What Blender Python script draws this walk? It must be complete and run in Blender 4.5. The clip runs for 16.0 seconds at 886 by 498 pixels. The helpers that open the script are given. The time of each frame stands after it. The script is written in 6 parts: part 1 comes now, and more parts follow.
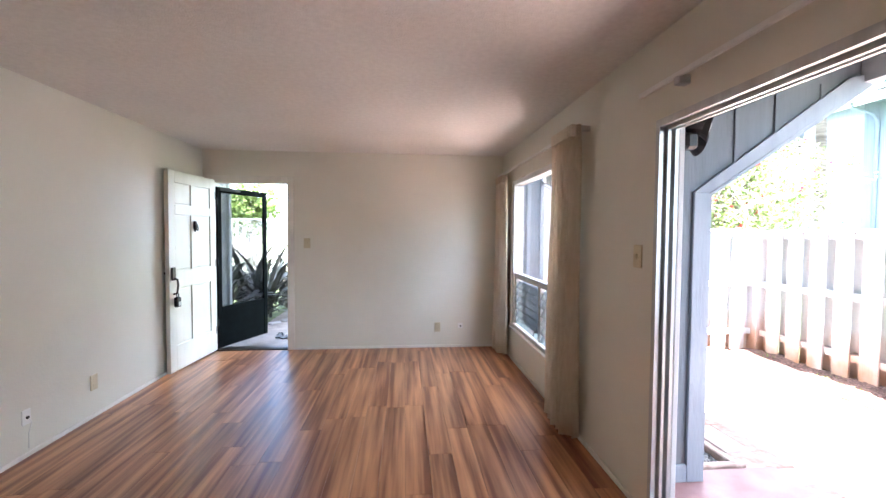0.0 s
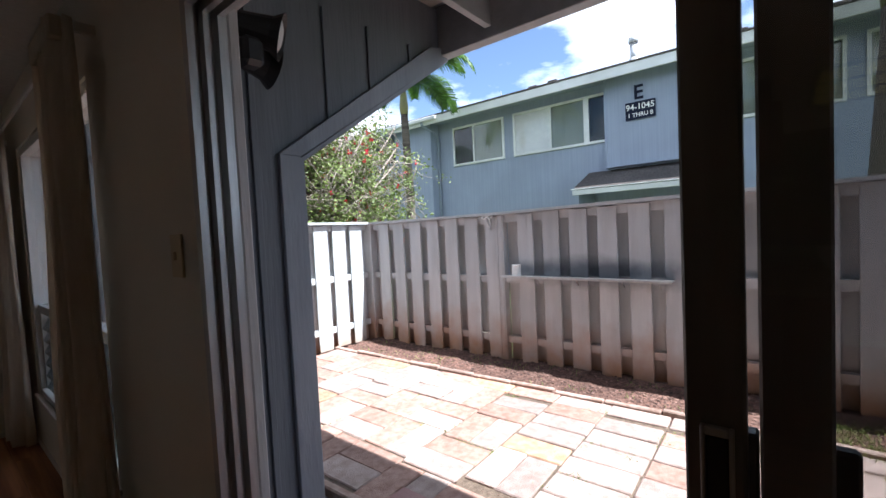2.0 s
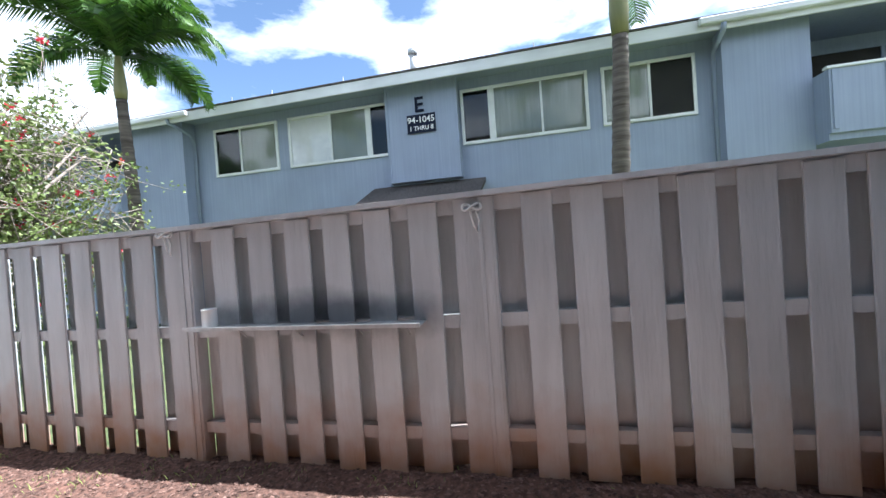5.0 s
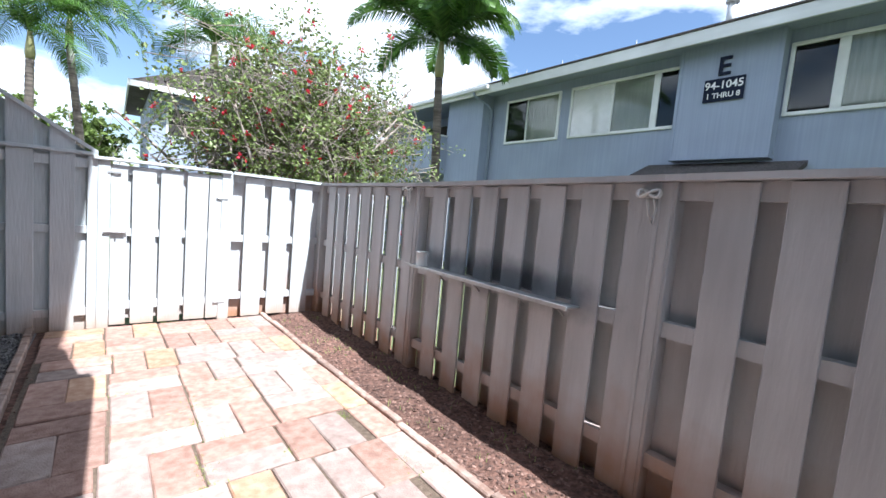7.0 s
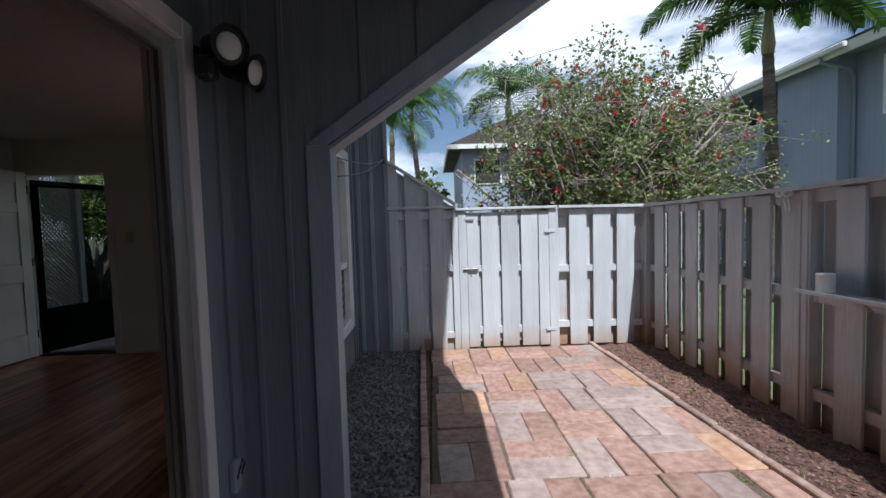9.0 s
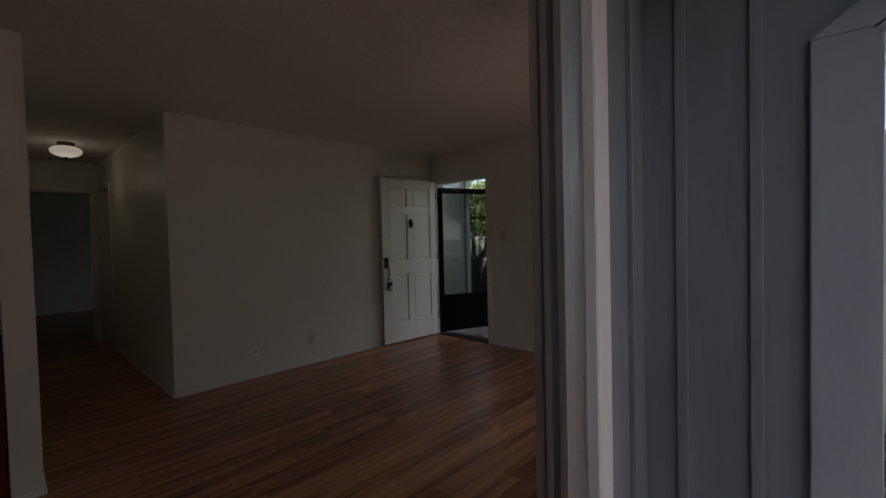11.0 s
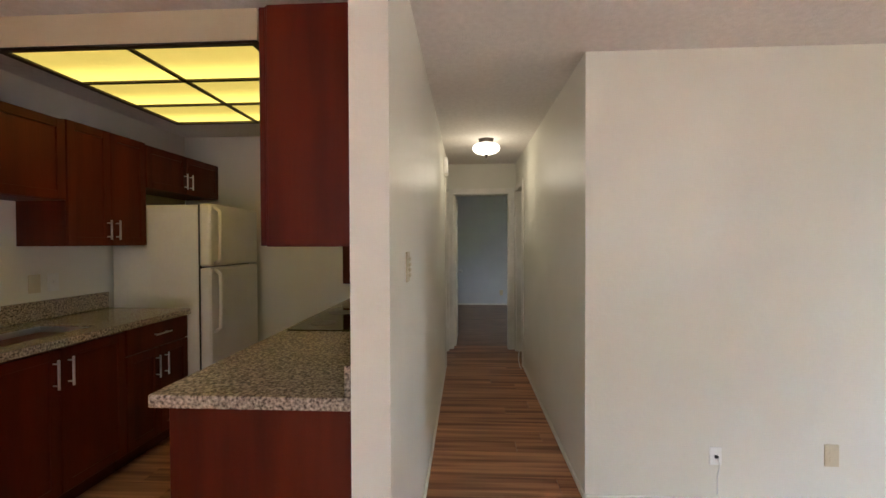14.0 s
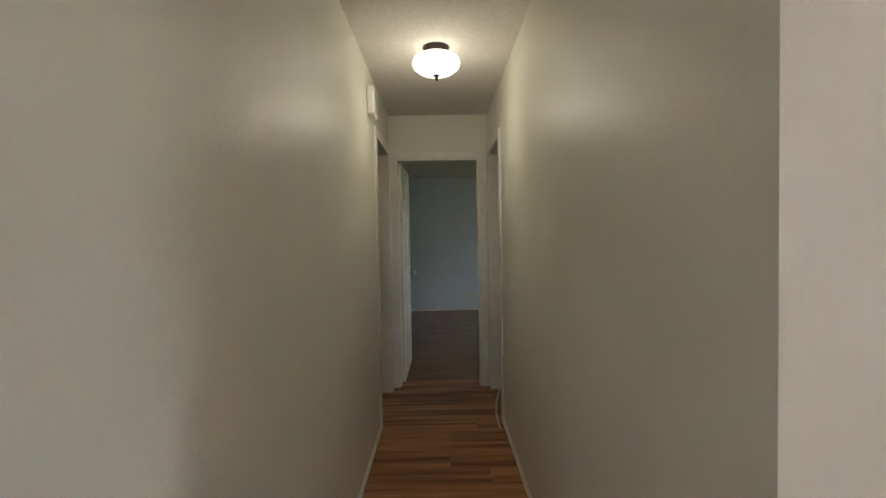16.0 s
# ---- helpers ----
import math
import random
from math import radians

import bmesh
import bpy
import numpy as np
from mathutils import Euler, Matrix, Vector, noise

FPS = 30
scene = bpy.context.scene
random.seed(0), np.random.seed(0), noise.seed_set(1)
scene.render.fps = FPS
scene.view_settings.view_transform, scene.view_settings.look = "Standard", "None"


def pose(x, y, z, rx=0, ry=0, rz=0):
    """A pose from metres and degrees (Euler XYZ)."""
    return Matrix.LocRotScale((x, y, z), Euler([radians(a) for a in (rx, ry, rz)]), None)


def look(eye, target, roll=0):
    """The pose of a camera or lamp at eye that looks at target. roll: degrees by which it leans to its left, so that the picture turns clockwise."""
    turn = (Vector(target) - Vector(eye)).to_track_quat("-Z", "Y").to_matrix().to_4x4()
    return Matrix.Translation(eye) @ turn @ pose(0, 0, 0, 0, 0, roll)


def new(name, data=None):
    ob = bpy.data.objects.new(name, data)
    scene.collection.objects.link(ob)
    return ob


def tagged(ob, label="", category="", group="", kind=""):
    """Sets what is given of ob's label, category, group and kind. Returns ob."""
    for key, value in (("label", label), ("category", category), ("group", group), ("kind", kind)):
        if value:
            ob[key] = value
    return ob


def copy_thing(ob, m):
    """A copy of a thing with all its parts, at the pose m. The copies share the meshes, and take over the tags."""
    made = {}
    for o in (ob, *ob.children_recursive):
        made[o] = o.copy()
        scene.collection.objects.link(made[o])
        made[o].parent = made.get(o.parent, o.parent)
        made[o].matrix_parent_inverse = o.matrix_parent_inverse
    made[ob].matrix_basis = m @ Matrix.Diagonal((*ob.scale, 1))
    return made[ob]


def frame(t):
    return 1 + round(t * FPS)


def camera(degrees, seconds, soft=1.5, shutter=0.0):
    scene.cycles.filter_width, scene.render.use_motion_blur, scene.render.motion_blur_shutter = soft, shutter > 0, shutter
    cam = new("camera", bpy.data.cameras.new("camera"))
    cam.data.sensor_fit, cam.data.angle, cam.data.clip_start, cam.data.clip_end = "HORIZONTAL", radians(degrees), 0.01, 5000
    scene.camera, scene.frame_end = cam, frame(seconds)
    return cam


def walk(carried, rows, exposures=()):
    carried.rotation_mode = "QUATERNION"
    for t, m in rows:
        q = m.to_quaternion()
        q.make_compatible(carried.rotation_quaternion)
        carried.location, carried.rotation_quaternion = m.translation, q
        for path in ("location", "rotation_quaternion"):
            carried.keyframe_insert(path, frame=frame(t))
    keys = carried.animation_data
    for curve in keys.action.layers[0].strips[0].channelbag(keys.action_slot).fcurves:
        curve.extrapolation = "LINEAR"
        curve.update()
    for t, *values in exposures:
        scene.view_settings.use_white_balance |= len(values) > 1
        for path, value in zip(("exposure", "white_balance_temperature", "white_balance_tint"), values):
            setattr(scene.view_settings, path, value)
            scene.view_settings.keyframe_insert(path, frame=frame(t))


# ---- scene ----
cam = camera(92.6, 16.0)
PATH = [
    (0, (0.049, 0.068, 1.436), (0.227, 2.059, 1.36), 0.4),
    (0.5, (0.156, 0.262, 1.362), (0.893, 2.119, 1.27), -0.8),
    (1, (0.407, 0.469, 1.38), (1.488, 2.146, 1.248), -3.8),
    (1.5, (0.613, 0.658, 1.337), (1.937, 2.151, 1.212), -3.8),
    (2, (0.813, 0.872, 1.357), (2.368, 2.127, 1.266), -2.8),
    (2.5, (1.094, 1.022, 1.377), (2.8, 2.064, 1.303), -3.9),
    (3, (1.334, 1.158, 1.362), (3.148, 2.0, 1.306), -3.1),
    (3.5, (1.599, 1.224, 1.362), (3.526, 1.757, 1.301), -3.6),
    (3.7, (1.695, 1.196, 1.358), (3.653, 1.599, 1.296), -3.7),
    (5.8, (2.567, 0.416, 1.261), (4.432, 1.136, 1.216), -2.7),
    (6, (2.578, 0.305, 1.283), (4.379, 1.17, 1.194), -0.8),
    (6.5, (2.65, 0.276, 1.306), (4.203, 1.526, 1.145), 3.1),
    (7, (2.647, 0.27, 1.3), (3.877, 1.838, 1.122), 5.1),
    (7.5, (2.561, 0.298, 1.302), (3.479, 2.067, 1.136), 3.7),
    (8, (2.462, 0.341, 1.314), (3.121, 2.224, 1.169), 1.9),
    (8.5, (2.368, 0.415, 1.314), (2.741, 2.376, 1.192), 0.8),
    (9, (2.248, 0.529, 1.314), (2.293, 2.526, 1.21), -1.7),
    (9.5, (2.144, 0.696, 1.312), (1.881, 2.675, 1.206), -2.8),
    (10, (2.037, 0.891, 1.315), (1.338, 2.761, 1.188), -1.4),
    (10.2, (1.97, 0.958, 1.309), (1.105, 2.758, 1.192), -1.5),
    (12.3, (1.199, 1.559, 1.296), (-0.651, 2.314, 1.214), -1.0),
    (12.5, (1.047, 1.582, 1.315), (-0.851, 2.201, 1.208), -1.4),
    (13, (0.715, 1.629, 1.381), (-1.266, 1.882, 1.286), -1.2),
    (13.5, (0.349, 1.615, 1.4), (-1.65, 1.625, 1.316), 0.5),
    (14, (-0.032, 1.606, 1.391), (-2.029, 1.497, 1.359), -0.2),
    (14.5, (-0.448, 1.663, 1.391), (-2.441, 1.491, 1.418), -0.7),
    (15, (-0.892, 1.676, 1.418), (-2.888, 1.544, 1.462), 0.4),
    (15.5, (-1.347, 1.724, 1.405), (-3.347, 1.746, 1.397), -0.4),
    (16, (-1.795, 1.808, 1.33), (-3.794, 1.822, 1.274), -1.0),
]
EXPOSURE = [
    (0.0, 4.53, 5630, 9), (0.5, 3.88, 5630, 9), (1.0, 2.78, 5680, 10), (1.5, 1.88, 5780, 10), (2.0, 1.38, 5780, 10), (2.5, 0.98, 5730, 10),
    (3.5, 0.63, 5630, 8), (6.0, 1.78, 5730, 9), (6.5, 1.78, 5730, 9), (7.0, 1.18, 5730, 9), (7.5, 0.68, 5730, 10), (8.0, 0.43, 5730, 10),
    (9.0, 0.06, 5730, 10), (10.2, -0.07, 5880, 10), (12.3, 4.13, 6700, 12), (13.0, 4.22, 6520, 11), (13.5, 4.53, 6270, 9), (14.5, 5.03, 5870, 7), (15.2, 5.13, 5870, 5), (16.0, 4.60, 5870, 3),
]
walk(cam, [(t, look(eye, target, roll)) for t, eye, target, roll in PATH], EXPOSURE)

# ---------------------------------------------------------------- light
SUN = Vector((0.11, -0.575, 1.0)).normalized()      # the way to the sun
world = bpy.data.worlds.new("sky")
scene.world = world
world.use_nodes = True
wn, wl = world.node_tree.nodes, world.node_tree.links
bg = wn["Background"]
sky = wn.new("ShaderNodeTexSky")
sky.sky_type, sky.sun_disc = "NISHITA", False
sky.sun_elevation = math.asin(SUN.z)
sky.sun_rotation = math.atan2(SUN.x, SUN.y)
coord = wn.new("ShaderNodeTexCoord")
stretch = wn.new("ShaderNodeMapping")
stretch.inputs["Scale"].default_value = (1.6, 1.6, 4.2)
stretch.inputs["Location"].default_value = (0.35, 0.1, 0.2)
cloud = wn.new("ShaderNodeTexNoise")
cloud.inputs["Scale"].default_value, cloud.inputs["Detail"].default_value = 1.7, 7.0
cloud.inputs["Roughness"].default_value = 0.55
ramp = wn.new("ShaderNodeValToRGB")
ramp.color_ramp.elements[0].position, ramp.color_ramp.elements[1].position = 0.43, 0.60
mixc = wn.new("ShaderNodeMix")
mixc.data_type = "RGBA"
mixc.inputs["B"].default_value = (12.0, 12.3, 12.8, 1)
wl.new(coord.outputs["Generated"], stretch.inputs[0])
wl.new(stretch.outputs[0], cloud.inputs["Vector"])
wl.new(cloud.outputs["Fac"], ramp.inputs[0])
wl.new(ramp.outputs[0], mixc.inputs["Factor"])
wl.new(sky.outputs[0], mixc.inputs["A"])
wl.new(mixc.outputs["Result"], bg.inputs[0])
bg.inputs[1].default_value = 0.089

sun = new("sun", bpy.data.lights.new("sun", "SUN"))
sun.data.energy, sun.data.angle, sun.data.color = 6.2, radians(0.53), (1.0, 0.96, 0.91)
sun.matrix_world = look(SUN * 30, (0, 0, 0))

# ---------------------------------------------------------------- material kit
def mat(name, c1, c2=None, rough=0.6, metal=0.0, scale=6.0, bump=0.15, bscale=90.0, stretch=(1, 1, 1), rnd=0.0, island=0.0,
        big=0.12, spec=0.5, emit=None, power=0.0, alpha=1.0):
    """Colour between c1 and c2 by fine and coarse noise, with bump relief. rnd: lightness change from piece to piece."""
    m = bpy.data.materials.new(name)
    m.use_nodes = True
    n, l = m.node_tree.nodes, m.node_tree.links
    p = n["Principled BSDF"]
    p.inputs["Roughness"].default_value, p.inputs["Metallic"].default_value = rough, metal
    p.inputs["Specular IOR Level"].default_value = spec
    p.inputs["Alpha"].default_value = alpha
    geo = n.new("ShaderNodeNewGeometry")
    info = n.new("ShaderNodeObjectInfo")
    off = n.new("ShaderNodeVectorMath")
    off.operation = "SCALE"
    comb = n.new("ShaderNodeCombineXYZ")
    for k in range(3):
        l.new(info.outputs["Random"], comb.inputs[k])
    l.new(comb.outputs[0], off.inputs[0])
    off.inputs["Scale"].default_value = 17.0 if rnd else 0.0
    add = n.new("ShaderNodeVectorMath")
    l.new(geo.outputs["Position"], add.inputs[0])
    l.new(off.outputs[0], add.inputs[1])
    mp = n.new("ShaderNodeMapping")
    mp.inputs["Scale"].default_value = stretch
    l.new(add.outputs[0], mp.inputs[0])
    fine = n.new("ShaderNodeTexNoise")
    fine.inputs["Scale"].default_value, fine.inputs["Detail"].default_value = scale, 6.0
    l.new(mp.outputs[0], fine.inputs["Vector"])
    rmp = n.new("ShaderNodeValToRGB")
    rmp.color_ramp.elements[0].position, rmp.color_ramp.elements[1].position = 0.33, 0.68
    rmp.color_ramp.elements[0].color = (*c1, 1)
    rmp.color_ramp.elements[1].color = (*(c2 or [min(1, v * 1.12) for v in c1]), 1)
    l.new(fine.outputs["Fac"], rmp.inputs[0])
    coarse = n.new("ShaderNodeTexNoise")
    coarse.inputs["Scale"].default_value, coarse.inputs["Detail"].default_value = 1.3, 3.0
    l.new(add.outputs[0], coarse.inputs["Vector"])
    val = n.new("ShaderNodeMapRange")
    val.inputs["From Min"].default_value, val.inputs["From Max"].default_value = 0.3, 0.7
    val.inputs["To Min"].default_value, val.inputs["To Max"].default_value = 1 - big, 1 + big
    l.new(coarse.outputs["Fac"], val.inputs["Value"])
    hsv = n.new("ShaderNodeHueSaturation")
    l.new(rmp.outputs[0], hsv.inputs["Color"])
    last = val.outputs[0]
    if rnd or island:
        vr = n.new("ShaderNodeMapRange")
        k = rnd or island
        vr.inputs["To Min"].default_value, vr.inputs["To Max"].default_value = 1 - k, 1 + k
        l.new(info.outputs["Random"] if rnd else geo.outputs["Random Per Island"], vr.inputs["Value"])
        mul = n.new("ShaderNodeMath")
        mul.operation = "MULTIPLY"
        l.new(last, mul.inputs[0])
        l.new(vr.outputs[0], mul.inputs[1])
        last = mul.outputs[0]
    l.new(last, hsv.inputs["Value"])
    l.new(hsv.outputs[0], p.inputs["Base Color"])
    if bump:
        bn = n.new("ShaderNodeTexNoise")
        bn.inputs["Scale"].default_value, bn.inputs["Detail"].default_value = bscale, 3.0
        l.new(mp.outputs[0], bn.inputs["Vector"])
        b = n.new("ShaderNodeBump")
        b.inputs["Strength"].default_value, b.inputs["Distance"].default_value = bump, 0.01
        l.new(bn.outputs["Fac"], b.inputs["Height"])
        l.new(b.outputs[0], p.inputs["Normal"])
    if emit:
        p.inputs["Emission Color"].default_value, p.inputs["Emission Strength"].default_value = (*emit, 1), power
    m["colour_out"] = hsv.name
    return m


def stain(m, colour, axis, lo, hi, amount=0.7, scale=5.0):
    """A ragged stain of its own colour between two heights of a painted surface (fades from lo to hi)."""
    n, l = m.node_tree.nodes, m.node_tree.links
    p = n["Principled BSDF"]
    geo = n.new("ShaderNodeNewGeometry")
    sep = n.new("ShaderNodeSeparateXYZ")
    l.new(geo.outputs["Position"], sep.inputs[0])
    nz = n.new("ShaderNodeTexNoise")
    nz.inputs["Scale"].default_value, nz.inputs["Detail"].default_value = scale, 5.0
    l.new(geo.outputs["Position"], nz.inputs["Vector"])
    wob = n.new("ShaderNodeMath")
    wob.operation = "MULTIPLY_ADD"
    wob.inputs[1].default_value = (hi - lo) * 1.2
    l.new(nz.outputs["Fac"], wob.inputs[0])
    l.new(sep.outputs[axis], wob.inputs[2])
    mr = n.new("ShaderNodeMapRange")
    mr.inputs["From Min"].default_value, mr.inputs["From Max"].default_value = lo + (hi - lo) * 0.6, hi + (hi - lo) * 0.6
    mr.inputs["To Min"].default_value, mr.inputs["To Max"].default_value = amount, 0.0
    l.new(wob.outputs[0], mr.inputs["Value"])
    mx = n.new("ShaderNodeMix")
    mx.data_type = "RGBA"
    mx.inputs["B"].default_value = (*colour, 1)
    l.new(mr.outputs[0], mx.inputs["Factor"])
    l.new(p.inputs["Base Color"].links[0].from_socket, mx.inputs["A"])
    l.new(mx.outputs["Result"], p.inputs["Base Color"])
    return m


def colour_patch(m, centre, size, colour, amount):
    """A ragged patch of another colour on a painted surface, strongest at its centre."""
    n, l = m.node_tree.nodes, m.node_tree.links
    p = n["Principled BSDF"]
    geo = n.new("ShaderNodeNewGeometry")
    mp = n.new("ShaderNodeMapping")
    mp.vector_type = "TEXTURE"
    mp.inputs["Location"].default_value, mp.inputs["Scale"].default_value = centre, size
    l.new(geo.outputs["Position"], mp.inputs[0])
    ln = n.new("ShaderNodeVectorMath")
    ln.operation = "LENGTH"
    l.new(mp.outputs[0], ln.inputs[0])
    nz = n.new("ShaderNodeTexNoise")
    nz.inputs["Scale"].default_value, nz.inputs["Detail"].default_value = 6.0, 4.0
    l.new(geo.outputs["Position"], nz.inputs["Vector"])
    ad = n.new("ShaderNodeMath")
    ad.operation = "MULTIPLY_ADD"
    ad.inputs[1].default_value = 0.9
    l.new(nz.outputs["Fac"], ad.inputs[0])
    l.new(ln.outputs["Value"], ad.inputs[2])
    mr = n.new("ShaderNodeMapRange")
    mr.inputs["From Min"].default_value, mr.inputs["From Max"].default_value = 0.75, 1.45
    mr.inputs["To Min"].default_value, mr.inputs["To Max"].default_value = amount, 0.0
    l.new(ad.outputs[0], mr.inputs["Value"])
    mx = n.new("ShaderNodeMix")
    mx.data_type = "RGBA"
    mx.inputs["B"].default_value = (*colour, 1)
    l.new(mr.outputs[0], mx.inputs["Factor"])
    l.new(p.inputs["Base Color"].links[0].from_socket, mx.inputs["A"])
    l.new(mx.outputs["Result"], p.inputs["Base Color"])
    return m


def clear_glass(name, tint=(1, 1, 1), gloss=0.02):
    m = bpy.data.materials.new(name)
    m.use_nodes = True
    n, l = m.node_tree.nodes, m.node_tree.links
    n.remove(n["Principled BSDF"])
    tr, gl, mx, lw, pw, fr = (n.new("ShaderNode" + k) for k in ("BsdfTransparent", "BsdfGlossy", "MixShader", "LayerWeight", "Math", "Math"))
    pw.operation, fr.operation = "POWER", "MULTIPLY_ADD"
    pw.inputs[1].default_value, fr.inputs[1].default_value, fr.inputs[2].default_value = 5.0, 0.9, 0.04
    l.new(lw.outputs["Facing"], pw.inputs[0])
    l.new(pw.outputs[0], fr.inputs[0])
    tr.inputs[0].default_value = (*tint, 1)
    gl.inputs["Roughness"].default_value = gloss
    l.new(fr.outputs[0], mx.inputs[0])
    l.new(tr.outputs[0], mx.inputs[1])
    l.new(gl.outputs[0], mx.inputs[2])
    l.new(mx.outputs[0], n["Material Output"].inputs[0])
    return m


def veil(name, colour, cover):
    """Woven screen cloth: a share of it is thread, the rest is open."""
    m = bpy.data.materials.new(name)
    m.use_nodes = True
    n, l = m.node_tree.nodes, m.node_tree.links
    n.remove(n["Principled BSDF"])
    tr, df, mx = (n.new("ShaderNode" + k) for k in ("BsdfTransparent", "BsdfDiffuse", "MixShader"))
    df.inputs[0].default_value = (*colour, 1)
    mx.inputs[0].default_value = cover
    l.new(tr.outputs[0], mx.inputs[1])
    l.new(df.outputs[0], mx.inputs[2])
    l.new(mx.outputs[0], n["Material Output"].inputs[0])
    return m


WALL = mat("cream_wall_paint", (0.74, 0.715, 0.62), (0.765, 0.74, 0.645), rough=0.40, scale=3, bump=0.13, bscale=55, big=0.015)
# the bedroom paint has the blue cast of its daylight mixed in
BEDWALL = mat("daylight_tinted_wall_paint", (0.60, 0.61, 0.645), (0.64, 0.65, 0.685), rough=0.45, scale=3, bump=0.1, bscale=55, big=0.02)
CEIL = mat("ceiling_texture_paint", (0.70, 0.66, 0.61), (0.77, 0.73, 0.68), rough=0.85, scale=30, bump=0.6, bscale=110, big=0.04)
TRIM = mat("white_trim_paint", (0.76, 0.73, 0.66), (0.82, 0.79, 0.72), rough=0.4, scale=12, bump=0.05)
DOORP = mat("cream_door_paint", (0.78, 0.76, 0.66), (0.83, 0.81, 0.72), rough=0.38, scale=9, bump=0.08, stretch=(1, 1, 0.2), bscale=40)
OUTSIDE = stain(mat("blue_grey_siding", (0.158, 0.178, 0.20), (0.195, 0.215, 0.238), rough=0.7, scale=14, bump=0.35, bscale=70, stretch=(1, 1, 0.08), big=0.1),
                (0.30, 0.24, 0.2), 2, -0.1, 0.25, 0.5)
OUTTRIM = mat("pale_grey_blue_trim_paint", (0.25, 0.28, 0.315), (0.31, 0.34, 0.375), rough=0.6, scale=10, bump=0.25, bscale=60, stretch=(1, 1, 0.2))
OUTWHITE = mat("chalky_white_trim_paint", (0.52, 0.51, 0.50), (0.62, 0.61, 0.59), rough=0.65, scale=10, bump=0.25, bscale=60, stretch=(1, 1, 0.2))
RAFTER = mat("grey_painted_rafter", (0.33, 0.35, 0.36), (0.41, 0.43, 0.44), rough=0.7, scale=9, bump=0.3, bscale=50, stretch=(0.2, 1, 1))
SHEATH = mat("roof_sheathing_boards", (0.36, 0.33, 0.29), (0.47, 0.44, 0.39), rough=0.8, scale=8, bump=0.3, stretch=(1, 0.1, 1))
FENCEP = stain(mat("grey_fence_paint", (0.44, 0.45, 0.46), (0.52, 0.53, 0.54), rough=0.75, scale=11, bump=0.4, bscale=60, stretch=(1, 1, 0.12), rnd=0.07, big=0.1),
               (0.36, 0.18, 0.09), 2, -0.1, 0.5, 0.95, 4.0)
GATEP = stain(mat("pale_grey_gate_paint", (0.45, 0.475, 0.485), (0.52, 0.545, 0.555), rough=0.75, scale=11, bump=0.4, bscale=60, stretch=(1, 1, 0.12), rnd=0.05, big=0.1),
              (0.38, 0.24, 0.14), 2, -0.1, 0.16, 0.8, 4.0)
colour_patch(FENCEP, (4.63, 2.2, 0.90), (0.3, 0.95, 0.17), (0.10, 0.105, 0.12), 0.8)      # darker patch on the boards over the shelf
ALU = mat("weathered_aluminium", (0.50, 0.50, 0.49), (0.60, 0.60, 0.59), rough=0.42, metal=0.85, scale=20, bump=0.1, stretch=(1, 1, 0.1))
BRONZE = mat("dark_bronze_metal", (0.045, 0.035, 0.028), (0.07, 0.055, 0.045), rough=0.38, metal=0.7, scale=14, bump=0.08)
BLACK = mat("black_plastic", (0.012, 0.012, 0.013), (0.02, 0.02, 0.021), rough=0.45, scale=20, bump=0.05)
SCREENDOOR = mat("black_green_door_enamel", (0.0025, 0.0035, 0.0035), (0.004, 0.006, 0.006), rough=0.8, spec=0.05, scale=9, bump=0.05)
CHROME = mat("brushed_steel", (0.62, 0.62, 0.62), (0.7, 0.7, 0.7), rough=0.28, metal=1.0, scale=30, bump=0.04)
IVORY = mat("ivory_plastic", (0.60, 0.52, 0.34), (0.64, 0.56, 0.38), rough=0.4, scale=20, bump=0.02)
WHITEP = mat("white_plastic", (0.78, 0.77, 0.73), (0.82, 0.81, 0.77), rough=0.4, scale=20, bump=0.02)
CURTAIN = mat("beige_curtain_cloth", (0.74, 0.65, 0.53), (0.82, 0.73, 0.61), rough=0.95, scale=40, bump=0.5, bscale=500, stretch=(1, 1, 0.25), big=0.06)
cn, cl = CURTAIN.node_tree.nodes, CURTAIN.node_tree.links      # cloth lets some light through
thin, both = cn.new("ShaderNodeBsdfTranslucent"), cn.new("ShaderNodeMixShader")
both.inputs[0].default_value = 0.35
cl.new(cn["Principled BSDF"].inputs["Base Color"].links[0].from_socket, thin.inputs[0])
cl.new(cn["Principled BSDF"].outputs[0], both.inputs[1])
cl.new(thin.outputs[0], both.inputs[2])
cl.new(both.outputs[0], cn["Material Output"].inputs[0])
CHERRY = mat("cherry_cabinet_wood", (0.068, 0.0085, 0.0025), (0.115, 0.016, 0.0042), rough=0.42, spec=0.22, scale=9, bump=0.08, bscale=80, stretch=(1, 1, 0.12), rnd=0.05)
GRANITE = mat("speckled_granite", (0.075, 0.055, 0.042), (0.62, 0.51, 0.385), rough=0.16, scale=98, bump=0.0, big=0.08)
FRIDGE = mat("white_fridge_enamel", (0.76, 0.73, 0.64), (0.79, 0.76, 0.67), rough=0.35, scale=60, bump=0.12, bscale=260)
COOKTOP = mat("black_cooktop_glass", (0.010, 0.010, 0.011), (0.014, 0.014, 0.015), rough=0.07, scale=20, bump=0.0)
DIFFUSER = mat("yellowed_light_diffuser", (0.80, 0.68, 0.22), (0.85, 0.72, 0.26), rough=0.5, scale=2, bump=0.1, emit=(1.0, 0.73, 0.14), power=0.036)
BOXPAINT = mat("yellowed_box_paint", (0.64, 0.54, 0.35), (0.68, 0.58, 0.39), rough=0.5, scale=4, bump=0.1, bscale=55, big=0.03)
